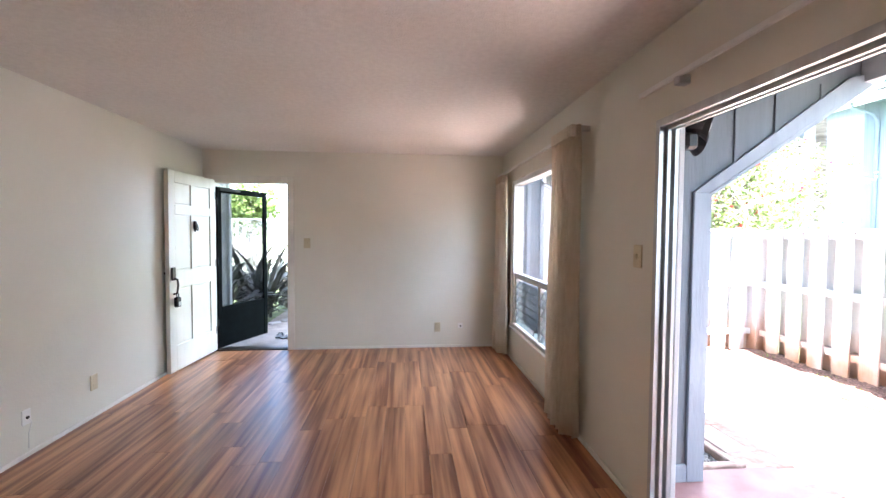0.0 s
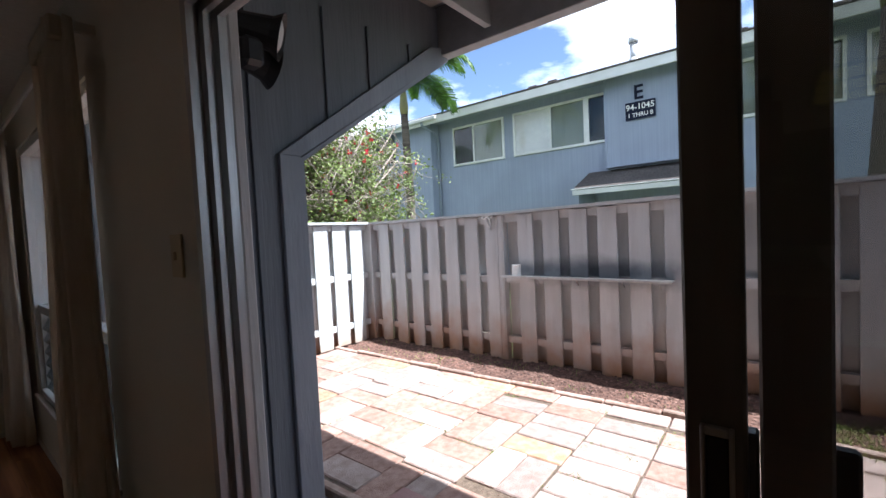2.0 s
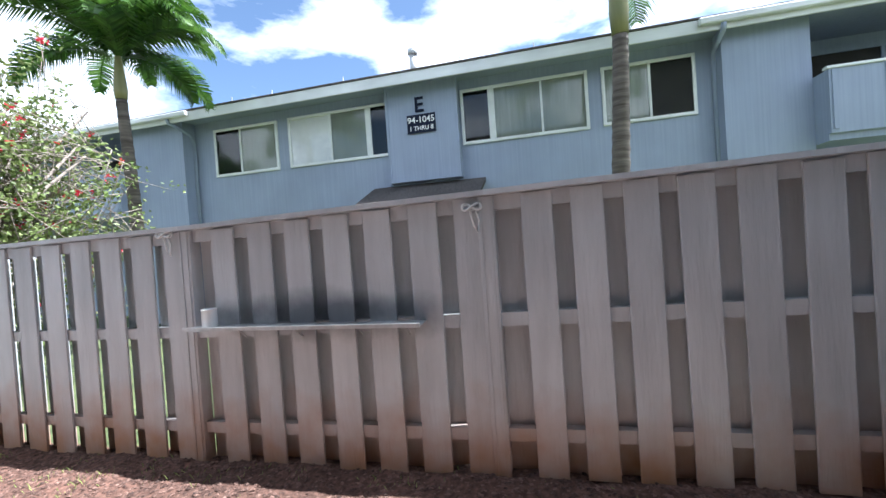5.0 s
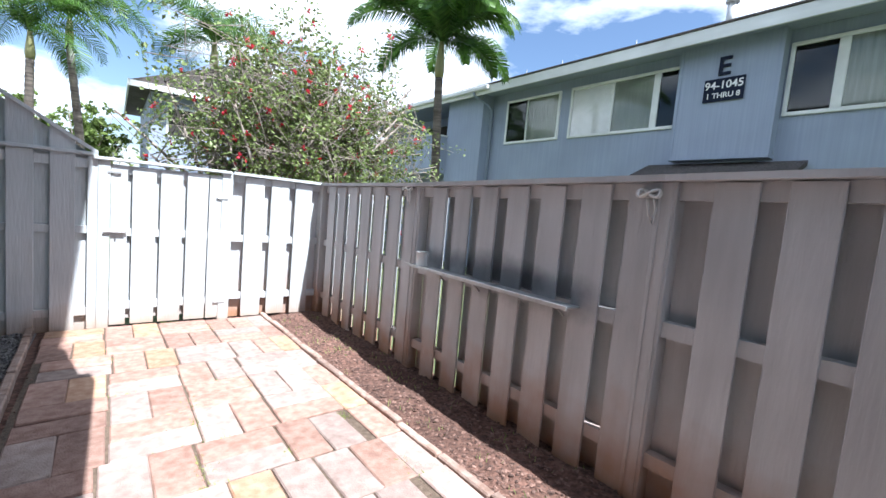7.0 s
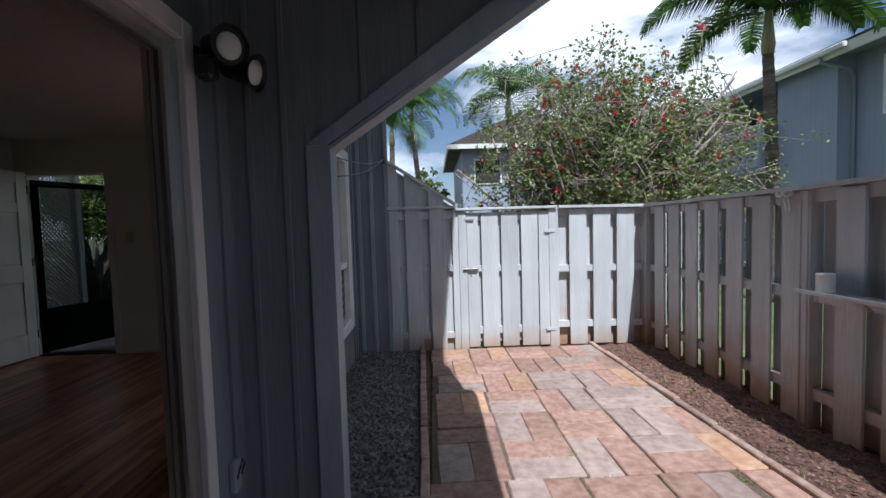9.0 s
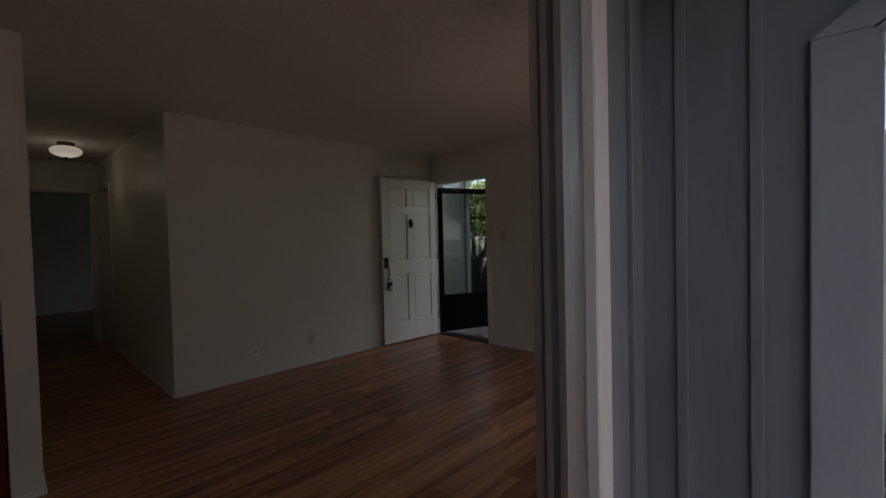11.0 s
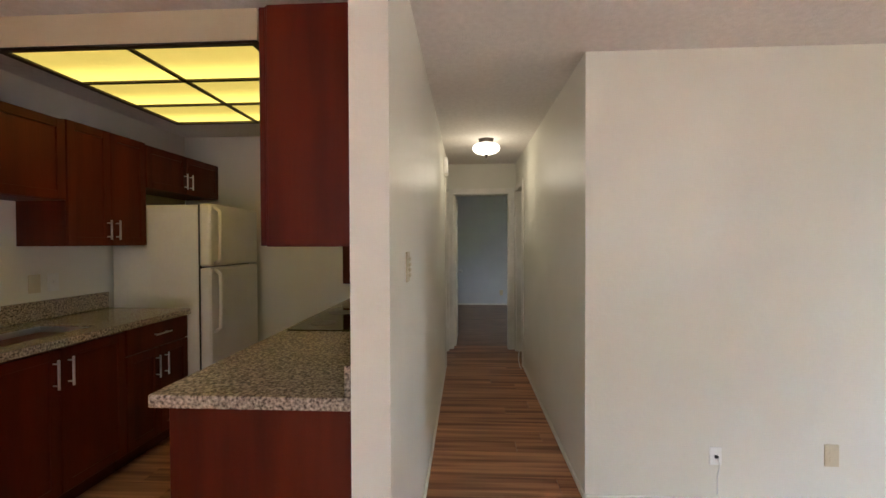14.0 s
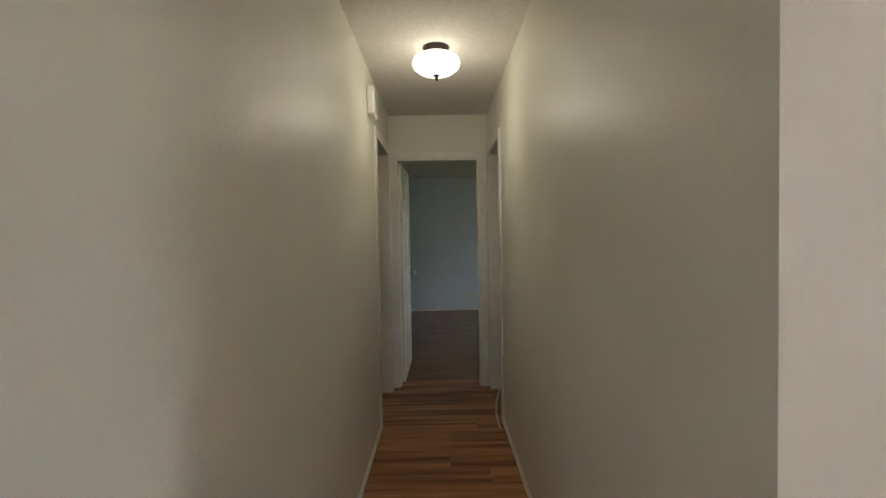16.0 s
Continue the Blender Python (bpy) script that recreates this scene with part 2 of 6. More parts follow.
LAMPGLASS = mat("frosted_lamp_glass", (0.9, 0.88, 0.82), (0.92, 0.9, 0.85), rough=0.4, scale=5, bump=0.03, emit=(1.0, 0.86, 0.66), power=0.115)
SLAB = mat("red_painted_concrete", (0.23, 0.11, 0.10), (0.32, 0.18, 0.165), rough=0.6, scale=5, bump=0.25, bscale=120, big=0.18)
SLATE = mat("slate_walk_tiles", (0.11, 0.085, 0.075), (0.18, 0.145, 0.13), rough=0.6, scale=7, bump=0.3, bscale=60, big=0.2)
CONC = mat("grey_concrete", (0.19, 0.175, 0.18), (0.28, 0.26, 0.26), rough=0.85, scale=12, bump=0.35, bscale=140, big=0.15)
SAND = mat("joint_sand", (0.075, 0.052, 0.036), (0.15, 0.11, 0.078), rough=0.95, scale=40, bump=0.5, bscale=200, big=0.2)
PAVE_RED = mat("red_paver", (0.24, 0.135, 0.102), (0.37, 0.24, 0.19), rough=0.85, scale=19, bump=0.6, bscale=110, rnd=0.14, big=0.2)
PAVE_GREY = mat("grey_pink_paver", (0.255, 0.185, 0.158), (0.37, 0.29, 0.252), rough=0.85, scale=17, bump=0.6, bscale=110, rnd=0.13, big=0.2)
PAVE_TAN = mat("orange_tan_paver", (0.34, 0.185, 0.11), (0.46, 0.305, 0.205), rough=0.85, scale=17, bump=0.6, bscale=130, rnd=0.18, big=0.2)
KERB = mat("stained_kerb_brick", (0.22, 0.14, 0.105), (0.36, 0.27, 0.225), rough=0.9, scale=16, bump=0.5, bscale=90, rnd=0.15, big=0.2)
SOIL = mat("red_brown_soil", (0.055, 0.028, 0.02), (0.17, 0.09, 0.066), rough=1.0, scale=28, bump=0.9, bscale=60, big=0.3)
CHIPS = mat("wood_chip_mulch", (0.06, 0.03, 0.022), (0.19, 0.115, 0.09), rough=0.95, scale=40, bump=0.2, island=0.55)
PEBBLE = mat("grey_gravel", (0.06, 0.055, 0.052), (0.20, 0.185, 0.175), rough=0.8, scale=40, bump=0.2, island=0.5)
LAWN = mat("lawn_and_earth", (0.05, 0.075, 0.025), (0.13, 0.15, 0.06), rough=1.0, scale=9, bump=0.7, bscale=80, big=0.3)
GRASS = mat("grass_blades", (0.13, 0.18, 0.04), (0.28, 0.31, 0.10), rough=0.8, scale=9, bump=0.0, island=0.3)
BLUE = mat("blue_grey_facade", (0.275, 0.318, 0.41), (0.31, 0.354, 0.45), rough=0.75, scale=30, bump=0.3, bscale=14, stretch=(1, 1, 0.02), big=0.06)
FASCIA = mat("white_fascia_paint", (0.62, 0.63, 0.62), (0.70, 0.71, 0.70), rough=0.6, scale=9, bump=0.1, stretch=(1, 0.1, 1))
SHINGLE = mat("dark_shingles", (0.045, 0.038, 0.035), (0.11, 0.095, 0.088), rough=0.95, scale=26, bump=0.8, bscale=30, big=0.2)
WINFR = mat("white_window_frame", (0.68, 0.69, 0.67), (0.74, 0.75, 0.73), rough=0.45, scale=10, bump=0.03)
DRAPE = mat("cream_drape", (0.42, 0.42, 0.36), (0.56, 0.56, 0.48), rough=0.95, scale=9, bump=0.3, stretch=(1, 3, 0.1))
BLIND = mat("white_blind", (0.62, 0.63, 0.62), (0.7, 0.71, 0.7), rough=0.7, scale=9, bump=0.1)
# near-black colour stands for the shade inside unlit rooms; fridge gasket too
DIM = mat("near_black_backing", (0.03, 0.028, 0.026), (0.05, 0.045, 0.04), rough=0.9, scale=3, bump=0)
NAVY = mat("navy_sign_paint", (0.008, 0.011, 0.028), (0.013, 0.017, 0.037), rough=0.6, spec=0.15, scale=9, bump=0.05)
SIGNW = mat("white_sign_paint", (0.75, 0.75, 0.73), (0.8, 0.8, 0.78), rough=0.5, scale=9, bump=0.0)
GALV = mat("galvanised_vent", (0.42, 0.43, 0.43), (0.56, 0.57, 0.57), rough=0.5, metal=0.6, scale=14, bump=0.1)
PALMTR = mat("ringed_palm_bark", (0.07, 0.055, 0.046), (0.19, 0.16, 0.135), rough=0.9, scale=7, bump=0.8, bscale=16, stretch=(0.3, 0.3, 3), big=0.2)
SHAFT = mat("green_palm_crownshaft", (0.16, 0.17, 0.06), (0.30, 0.27, 0.12), rough=0.5, scale=6, bump=0.1, stretch=(1, 1, 0.2))
FROND = mat("palm_frond", (0.03, 0.085, 0.012), (0.085, 0.165, 0.025), rough=0.42, scale=5, bump=0.0, island=0.4)
LEAF = mat("shrub_leaf", (0.105, 0.155, 0.04), (0.26, 0.315, 0.11), rough=0.5, scale=5, bump=0.0, island=0.5)
PETAL = mat("red_flower", (0.55, 0.03, 0.05), (0.68, 0.06, 0.10), rough=0.6, scale=8, bump=0.0, island=0.25)
TWIG = mat("grey_brown_bark", (0.17, 0.14, 0.115), (0.33, 0.28, 0.24), rough=0.9, scale=12, bump=0.5)
SWORD = mat("dark_purple_sword_leaf", (0.035, 0.038, 0.028), (0.095, 0.09, 0.07), rough=0.45, scale=4, bump=0.0, island=0.4)
FARLEAF = mat("sunlit_far_foliage", (0.09, 0.14, 0.03), (0.18, 0.24, 0.06), rough=0.7, scale=4, bump=0.0, island=0.4)


def let_through(m, share):
    """Thin leaves: a share of the light passes through them."""
    n, l = m.node_tree.nodes, m.node_tree.links
    p, out = n["Principled BSDF"], n["Material Output"]
    tl, mx = n.new("ShaderNodeBsdfTranslucent"), n.new("ShaderNodeMixShader")
    l.new(p.inputs["Base Color"].links[0].from_socket, tl.inputs[0])
    mx.inputs[0].default_value = share
    l.new(p.outputs[0], mx.inputs[1])
    l.new(tl.outputs[0], mx.inputs[2])
    l.new(mx.outputs[0], out.inputs[0])


for leafy in (LEAF, FROND, FARLEAF, PETAL):
    let_through(leafy, 0.35)
let_through(CURTAIN, 0.3)
GLASS = clear_glass("window_glass")
DIMGLASS = clear_glass("tinted_window_glass", (0.55, 0.58, 0.58), 0.03)
SCREEN = veil("screen_cloth", (0.05, 0.05, 0.05), 0.34)
DOORSCREEN = veil("door_screen_cloth", (0.02, 0.02, 0.022), 0.46)
FARGLASS = clear_glass("far_window_glass", (0.8, 0.82, 0.82), 0.03)


def plank_wood():
    """Laminate: warm streaks along the plank, its own tone for each plank."""
    m = mat("laminate_floor_plank", (0.19, 0.066, 0.03), (0.58, 0.285, 0.135), rough=0.32, spec=0.38, scale=3.6, bump=0.03, bscale=120, stretch=(5.2, 0.22, 1), rnd=0.10, big=0.1)
    m.node_tree.nodes["Noise Texture"].inputs["Detail"].default_value = 3.0
    m.node_tree.nodes["Color Ramp"].color_ramp.elements[0].position = 0.35
    m.node_tree.nodes["Color Ramp"].color_ramp.elements[1].position = 0.66
    return m


PLANK = plank_wood()
BEDFLOOR = mat("dark_laminate_strip", (0.13, 0.055, 0.028), (0.34, 0.19, 0.10), rough=0.35, scale=4, bump=0.05, stretch=(7, 0.5, 1), big=0.1)

# ---------------------------------------------------------------- mesh kit
def box(bm, a, b, bevel=0.0):
    a, b = [min(p, q) for p, q in zip(a, b)], [max(p, q) for p, q in zip(a, b)]
    r = bmesh.ops.create_cube(bm, size=1, matrix=Matrix.Translation([(p + q) / 2 for p, q in zip(a, b)]) @ Matrix.Diagonal([q - p for p, q in zip(a, b)] + [1]))
    if bevel:
        es = {e for v in r["verts"] for e in v.link_edges}
        bmesh.ops.bevel(bm, geom=list(es), offset=bevel, segments=1, affect="EDGES", profile=0.5)
    return bm


def boxes(*items, bevel=0.0):
    bm = bmesh.new()
    for a, b in items:
        box(bm, a, b, bevel)
    return bm


def cyl(bm, p, q, r, r2=None, seg=12, caps=True):
    p, q = Vector(p), Vector(q)
    turn = (q - p).to_track_quat("Z", "Y").to_matrix().to_4x4()
    bmesh.ops.create_cone(bm, cap_ends=caps, segments=seg, radius1=r, radius2=r if r2 is None else r2, depth=(q - p).length,
                          matrix=Matrix.Translation((p + q) / 2) @ turn)
    return bm


def tube(bm, pts, radii, seg=8):
    pts = [Vector(p) for p in pts]
    if not hasattr(radii, "__len__"):
        radii = [radii] * len(pts)
    rings = []
    side = Vector((0.31, 0.87, 0.21))
    for i, p in enumerate(pts):
        d = (pts[min(i + 1, len(pts) - 1)] - pts[max(i - 1, 0)]).normalized()
        u = d.cross(side).normalized()
        w = d.cross(u)
        rings.append([bm.verts.new(p + (u * math.cos(2 * math.pi * k / seg) + w * math.sin(2 * math.pi * k / seg)) * radii[i]) for k in range(seg)])
    for a, b in zip(rings, rings[1:]):
        for k in range(seg):
            bm.faces.new((a[k], a[(k + 1) % seg], b[(k + 1) % seg], b[k])).smooth = True
    bm.faces.new(rings[0][::-1])
    bm.faces.new(rings[-1])
    return bm


def lathe(bm, centre, profile, seg=24):
    """profile: (radius, z) pairs from the bottom up."""
    rings = [[bm.verts.new((centre[0] + r * math.cos(2 * math.pi * k / seg), centre[1] + r * math.sin(2 * math.pi * k / seg), centre[2] + z)) for k in range(seg)]
             for r, z in profile]
    for a, b in zip(rings, rings[1:]):
        for k in range(seg):
            bm.faces.new((a[k], a[(k + 1) % seg], b[(k + 1) % seg], b[k])).smooth = True
    bm.faces.new(rings[0][::-1])
    bm.faces.new(rings[-1])
    return bm


def lathe_to(at, along, profile, seg=18):
    """A turned piece on an axis of any direction."""
    bm = lathe(bmesh.new(), (0, 0, 0), profile, seg)
    bmesh.ops.transform(bm, matrix=Matrix.Translation(at) @ Vector(along).to_track_quat("Z", "Y").to_matrix().to_4x4(), verts=bm.verts)
    return bm


def prism(bm, outline, thick_axis, lo, hi):
    """A flat outline (pairs in the other two axes, in order) pushed from lo to hi along one axis."""
    def at(p, v):
        return {"x": (v, p[0], p[1]), "y": (p[0], v, p[1]), "z": (p[0], p[1], v)}[thick_axis]
    a = [bm.verts.new(at(p, lo)) for p in outline]
    b = [bm.verts.new(at(p, hi)) for p in outline]
    bm.faces.new(a)
    bm.faces.new(b[::-1])
    for k in range(len(a)):
        j = (k + 1) % len(a)
        bm.faces.new((a[k], b[k], b[j], a[j]))
    bmesh.ops.recalc_face_normals(bm, faces=bm.faces)
    return bm


def mesh_of(name, bm, material):
    me = bpy.data.meshes.new(name)
    bm.normal_update()
    bm.to_mesh(me)
    bm.free()
    me.materials.append(material)
    return me


PLACE = {}


def thing(name, base, label, category, group="", kind=""):
    ob = new(name)
    ob.location = base
    ob.empty_display_size = 0.05
    PLACE[ob.name] = Matrix.Translation(base)
    return tagged(ob, label, category, group, kind)


def part(name, bm, material, parent, label="", kind=""):
    """One mesh, drawn in world places, under a thing or a part."""
    ob = new(name, mesh_of(name, bm, material))
    if parent:
        ob.parent = parent
        ob.matrix_parent_inverse = PLACE.get(parent.name, Matrix()).inverted()
    return tagged(ob, label, kind=kind)


def solid(name, bm, material, label, category, group="", kind=""):
    ob = new(name, mesh_of(name, bm, material))
    return tagged(ob, label, category, group, kind)


def piece(name, me, parent, m):
    """A repeat that shares its mesh, at the pose m."""
    ob = new(name, me)
    ob.parent = parent
    ob.matrix_parent_inverse = PLACE.get(parent.name, Matrix()).inverted()
    ob.matrix_basis = m
    return ob


def structure(name, bm, material, label=""):
    return solid(name, bm, material, label, "", "", "structure")


def wall_y(name, y0, y1, x0, x1, z1, holes, material, label, z0=0.0):
    """A wall along x, between y0 and y1, with holes (xa, xb, za, zb)."""
    bm = bmesh.new()
    x = x0
    for xa, xb, za, zb in sorted(holes):
        box(bm, (x, y0, z0), (xa, y1, z1))
        if za > z0:
            box(bm, (xa, y0, z0), (xb, y1, za))
        box(bm, (xa, y0, zb), (xb, y1, z1))
        x = xb
    box(bm, (x, y0, z0), (x1, y1, z1))
    return structure(name, bm, material, label)


def wall_x(name, x0, x1, y0, y1, z1, holes, material, label, z0=0.0):
    bm = bmesh.new()
    y = y0
    for ya, yb, za, zb in sorted(holes):
        box(bm, (x0, y, z0), (x1, ya, z1))
        if za > z0:
            box(bm, (x0, ya, z0), (x1, yb, za))
        box(bm, (x0, ya, zb), (x1, yb, z1))
        y = yb
    box(bm, (x0, y, z0), (x1, y1, z1))
    return structure(name, bm, material, label)


def text_part(name, words, size, m, material, parent, label="", depth=0.004):
    cu = bpy.data.curves.new(name, "FONT")
    cu.body, cu.size, cu.align_x, cu.align_y, cu.extrude = words, size, "CENTER", "CENTER", depth
    cu.offset = size * 0.012
    tmp = bpy.data.objects.new("tmp_text", cu)
    me = bpy.data.meshes.new_from_object(tmp)
    bpy.data.objects.remove(tmp)
    me.materials.clear()
    me.materials.append(material)
    ob = new(name, me)
    ob.parent = parent
    ob.matrix_parent_inverse = PLACE.get(parent.name, Matrix()).inverted()
    ob.matrix_basis = m
    return tagged(ob, label)
# ---------------------------------------------------------------- house shell
H = 2.40            # ceiling
WX, FY = -2.335, 5.33   # living-room left wall and front wall faces
SX = 1.27           # inner face of the patio wall
EX = 1.38           # its outer face
KY = -1.08          # kitchen back wall
KX = -3.96          # kitchen end wall
HY0, HY1 = 1.374, 2.243  # hall faces
HX = -5.535         # hall end
BX = -9.44          # bedroom far wall

structure("ground", boxes(((-300, -300, -0.6), (300, 300, -0.12))), LAWN, "mown lawn and bare earth round the houses")
structure("floor", boxes(((-9.6, -1.2, -0.118), (EX, 5.45, -0.012))), BEDFLOOR, "brown wood laminate floor")
structure("floor_bedroom", boxes(((-9.6, -1.2, -0.0115), (-5.7235, 5.45, 0.0))), BEDFLOOR, "brown wood laminate bedroom floor")
structure("ceiling", boxes(((-9.6, -1.2, H), (EX, 5.45, H + 0.12))), CEIL, "white ceiling with a rough sprayed texture")
wall_x("wall_west", WX - 0.1, WX, HY1 + 0.1, FY, H, [], WALL, "cream painted living room wall")
wall_y("wall_north", FY, FY + 0.12, -9.6, EX, H, [(-8.35, -7.45, 1.05, 1.9), (-2.225, -1.35, 0, 2.035)], WALL, "cream painted wall with the front doorway")
wall_x("wall_east", SX, SX + 0.07, -1.2, FY, H, [(-0.12, 2.06, 0, 1.99), (3.0, 4.86, 0.37, 2.03)], WALL, "cream painted wall with window and patio doorway")
wall_x("wall_east_outside", SX + 0.07, EX, -1.2, FY + 0.12, H + 0.12, [(-0.12, 2.06, -0.12, 1.99), (3.0, 4.86, 0.37, 2.03)], OUTSIDE, "blue grey siding of the patio wall", z0=-0.12)
wall_y("wall_south", KY - 0.12, KY, -9.6, SX, H, [], WALL, "cream painted back wall")
wall_y("wall_hall_left", 1.252, HY0, HX, -1.305, H, [(-5.42, -4.74, 0, 2.03)], WALL, "cream painted wall between kitchen and hall")
wall_y("wall_hall_right", HY1, HY1 + 0.1, HX, WX, H, [(-5.45, -4.82, 0, 2.03)], WALL, "cream painted hall wall")
wall_x("wall_hall_end", HX - 0.1, HX, KY, FY, H, [(1.43, 2.16, 0, 2.02)], WALL, "cream painted wall at the end of the hall")
wall_x("wall_kitchen_end", KX - 0.1, KX, KY, 1.252, H, [], WALL, "cream painted kitchen end wall")
wall_x("wall_bedroom", BX - 0.1, BX, KY, FY, H, [], BEDWALL, "bedroom wall with a bluish daylight tint in its colour")
# side rooms off the hall
wall_x("wall_closet_a", -4.62, -4.56, HY1 + 0.1, 3.4, H, [], WALL, "plain wall of the side room")
wall_y("wall_closet_b", 3.4, 3.5, HX, -4.56, H, [], WALL, "plain wall of the side room")
wall_x("wall_bath", -4.5, -4.44, KY, 1.252, H, [], WALL, "plain wall of the bathroom")

# upper storey, unseen: eave and balcony over the patio, added to cast its shade
structure("upper_wall", boxes(((-9.6, -7, H + 0.124), (EX, 5.45, 4.95))), OUTSIDE, "unseen upper storey block in blue grey siding")
structure("upper_roof", boxes(((-10.2, -7.5, 4.954), (2.88, 6.0, 5.1))), SHINGLE, "unseen roof slab added to cast the eave's shade")
structure("upper_balcony", boxes(((2.70, -7, 2.62), (2.77, 2.47, 3.72)), ((EX, 2.40, 2.62), (2.70, 2.47, 3.72))), OUTSIDE, "unseen siding parapet added to shade the patio")

# baseboards: thin strips
def baseboard(name, segs):
    bm = bmesh.new()
    for a, b in segs:
        box(bm, (*a, 0), (*b, 0.03), 0.002)
    structure(name, bm, TRIM, "narrow white painted baseboard strip")


baseboard("baseboard_living", [((WX, HY1, ), (WX + 0.012, FY)), ((-1.28, FY - 0.012), (SX, FY)), ((SX - 0.012, 2.14), (SX, FY - 0.012))])
baseboard("baseboard_hall", [((-4.68, HY0), (-1.305, HY0 + 0.012)), ((-4.76, HY1 - 0.012), (WX, HY1)), ((-1.305, 1.252), (-1.293, HY0 + 0.012))])
baseboard("baseboard_bedroom", [((BX, -1.0), (BX + 0.012, FY))])


def casing_y(name, y, out, xa, xb, z, w=0.06, material=TRIM):
    """Door casing on a wall along x; out: which way it stands proud."""
    y2 = y + 0.014 * out
    structure(name, boxes(((xa - w, y, 0), (xa, y2, z + w)), ((xb, y, 0), (xb + w, y2, z + w)), ((xa, y, z), (xb, y2, z + w)), bevel=0.003), material, "white painted door casing")


casing_y("trim_front_door", FY, -1, -2.225, -1.35, 2.035, 0.062)
casing_y("trim_hall_left", HY0, 1, -5.42, -4.74, 2.03)
casing_y("trim_hall_right", HY1, -1, -5.45, -4.82, 2.03)
structure("trim_hall_end", boxes(((HX, 1.37, 0), (HX + 0.014, 1.43, 2.08)), ((HX, 2.16, 0), (HX + 0.014, 2.22, 2.08)), ((HX, 1.43, 2.02), (HX + 0.014, 2.16, 2.08)),
                                 ((HX - 0.1, 1.43, 0), (HX, 1.445, 2.02)), ((HX - 0.1, 2.145, 0), (HX, 2.16, 2.02)), ((HX - 0.1, 1.445, 2.005), (HX, 2.145, 2.02)), bevel=0.002), TRIM, "white painted door casing and jamb")
structure("trim_hall_jambs", boxes(((-5.42, 1.252, 0), (-5.405, HY0, 2.03)), ((-4.755, 1.252, 0), (-4.74, HY0, 2.03)), ((-5.45, HY1, 0), (-5.435, HY1 + 0.1, 2.03)), ((-4.835, HY1, 0), (-4.82, HY1 + 0.1, 2.03))), TRIM, "white painted door jambs")
structure("trim_front_jamb", boxes(((-2.225, FY, 0), (-2.205, FY + 0.13, 2.035)), ((-1.37, FY, 0), (-1.35, FY + 0.13, 2.035)), ((-2.205, FY, 2.015), (-1.37, FY + 0.13, 2.035))), TRIM, "white painted front door jamb")
structure("trim_front_threshold", boxes(((-2.205, FY - 0.01, -0.01), (-1.37, FY + 0.14, 0.014)), ((-2.205, FY + 0.02, 0.0142), (-1.37, FY + 0.06, 0.02)), bevel=0.003), BRONZE, "dark worn metal door threshold")

# ---------------------------------------------------------------- doors
def panel_door(name, hinge, yaw, width, height, label, material, thick=0.042):
    """A six-panel door; local x runs from the hinge along the leaf, local y is its face."""
    base = pose(*hinge, 0, 0, yaw)
    d = thing(name, (0, 0, 0), label, "door")
    d.matrix_basis = base
    PLACE[d.name] = Matrix()
    bm = bmesh.new()
    st, mid = 0.105, 0.10
    rails = [(0, 0.26), (0.84, 1.02), (1.59, 1.69), (height - 0.12, height)]
    box(bm, (0, -thick / 2, 0), (st, thick / 2, height), 0.002)
    box(bm, (width - st, -thick / 2, 0), (width, thick / 2, height), 0.002)
    for a, b in rails:
        box(bm, (st, -thick / 2, a), (width - st, thick / 2, b), 0.002)
    for (_, a), (b, _) in zip(rails, rails[1:]):
        box(bm, (width / 2 - mid / 2, -thick / 2, a), (width / 2 + mid / 2, thick / 2, b), 0.002)
    part("stiles", bm, material, d)
    for (_, a), (b, _) in zip(rails, rails[1:]):
        for x0, x1 in ((st, width / 2 - mid / 2), (width / 2 + mid / 2, width - st)):
            bm = boxes(((x0, -0.008, a), (x1, 0.008, b)))
            box(bm, (x0 + 0.012, -0.011, a + 0.012), (x1 - 0.012, 0.011, b - 0.012), 0.003)
            part("panel", bm, material, d)
    return d


fd = panel_door("front_door", (-2.215, FY - 0.02, 0.014), -94.5, 0.865, 2.03, "cream painted six-panel front door standing open against the wall", DOORP)
FZ = 0.021  # face that looks into the room when open is local +y
bm = bmesh.new()
box(bm, (0.79, FZ, 0.93), (0.845, FZ + 0.02, 1.06), 0.006)
part("lock_plate", bm, BRONZE, fd, "dark bronze lock plate")
bm = bmesh.new()
tube(bm, [(0.818, FZ + 0.01, 0.95), (0.818, FZ + 0.05, 0.94), (0.815, FZ + 0.055, 0.88), (0.81, FZ + 0.04, 0.80), (0.81, FZ + 0.004, 0.79)], 0.009)
part("pull_handle", bm, BRONZE, fd, "curved dark bronze pull handle")
bm = bmesh.new()
box(bm, (0.765, FZ + 0.012, 0.66), (0.825, FZ + 0.055, 0.76), 0.008)
tube(bm, [(0.78, FZ + 0.035, 0.75), (0.78, FZ + 0.035, 0.79), (0.795, FZ + 0.035, 0.805), (0.81, FZ + 0.035, 0.79), (0.81, FZ + 0.035, 0.75)], 0.005)
part("lock_box", bm, BLACK, fd, "black key lock box hung on the handle")
bm = boxes(((0.775, FZ + 0.056, 0.675), (0.815, FZ + 0.059, 0.715)))
part("lock_box_dial", bm, ALU, fd, "silver dial plate")
bm = bmesh.new()
lathe(bm, (0.4325, FZ + 0.012, 1.47), [(0.004, -0.055), (0.012, -0.04), (0.02, -0.01), (0.024, 0.02), (0.016, 0.04), (0.02, 0.05), (0.004, 0.062)], 10)
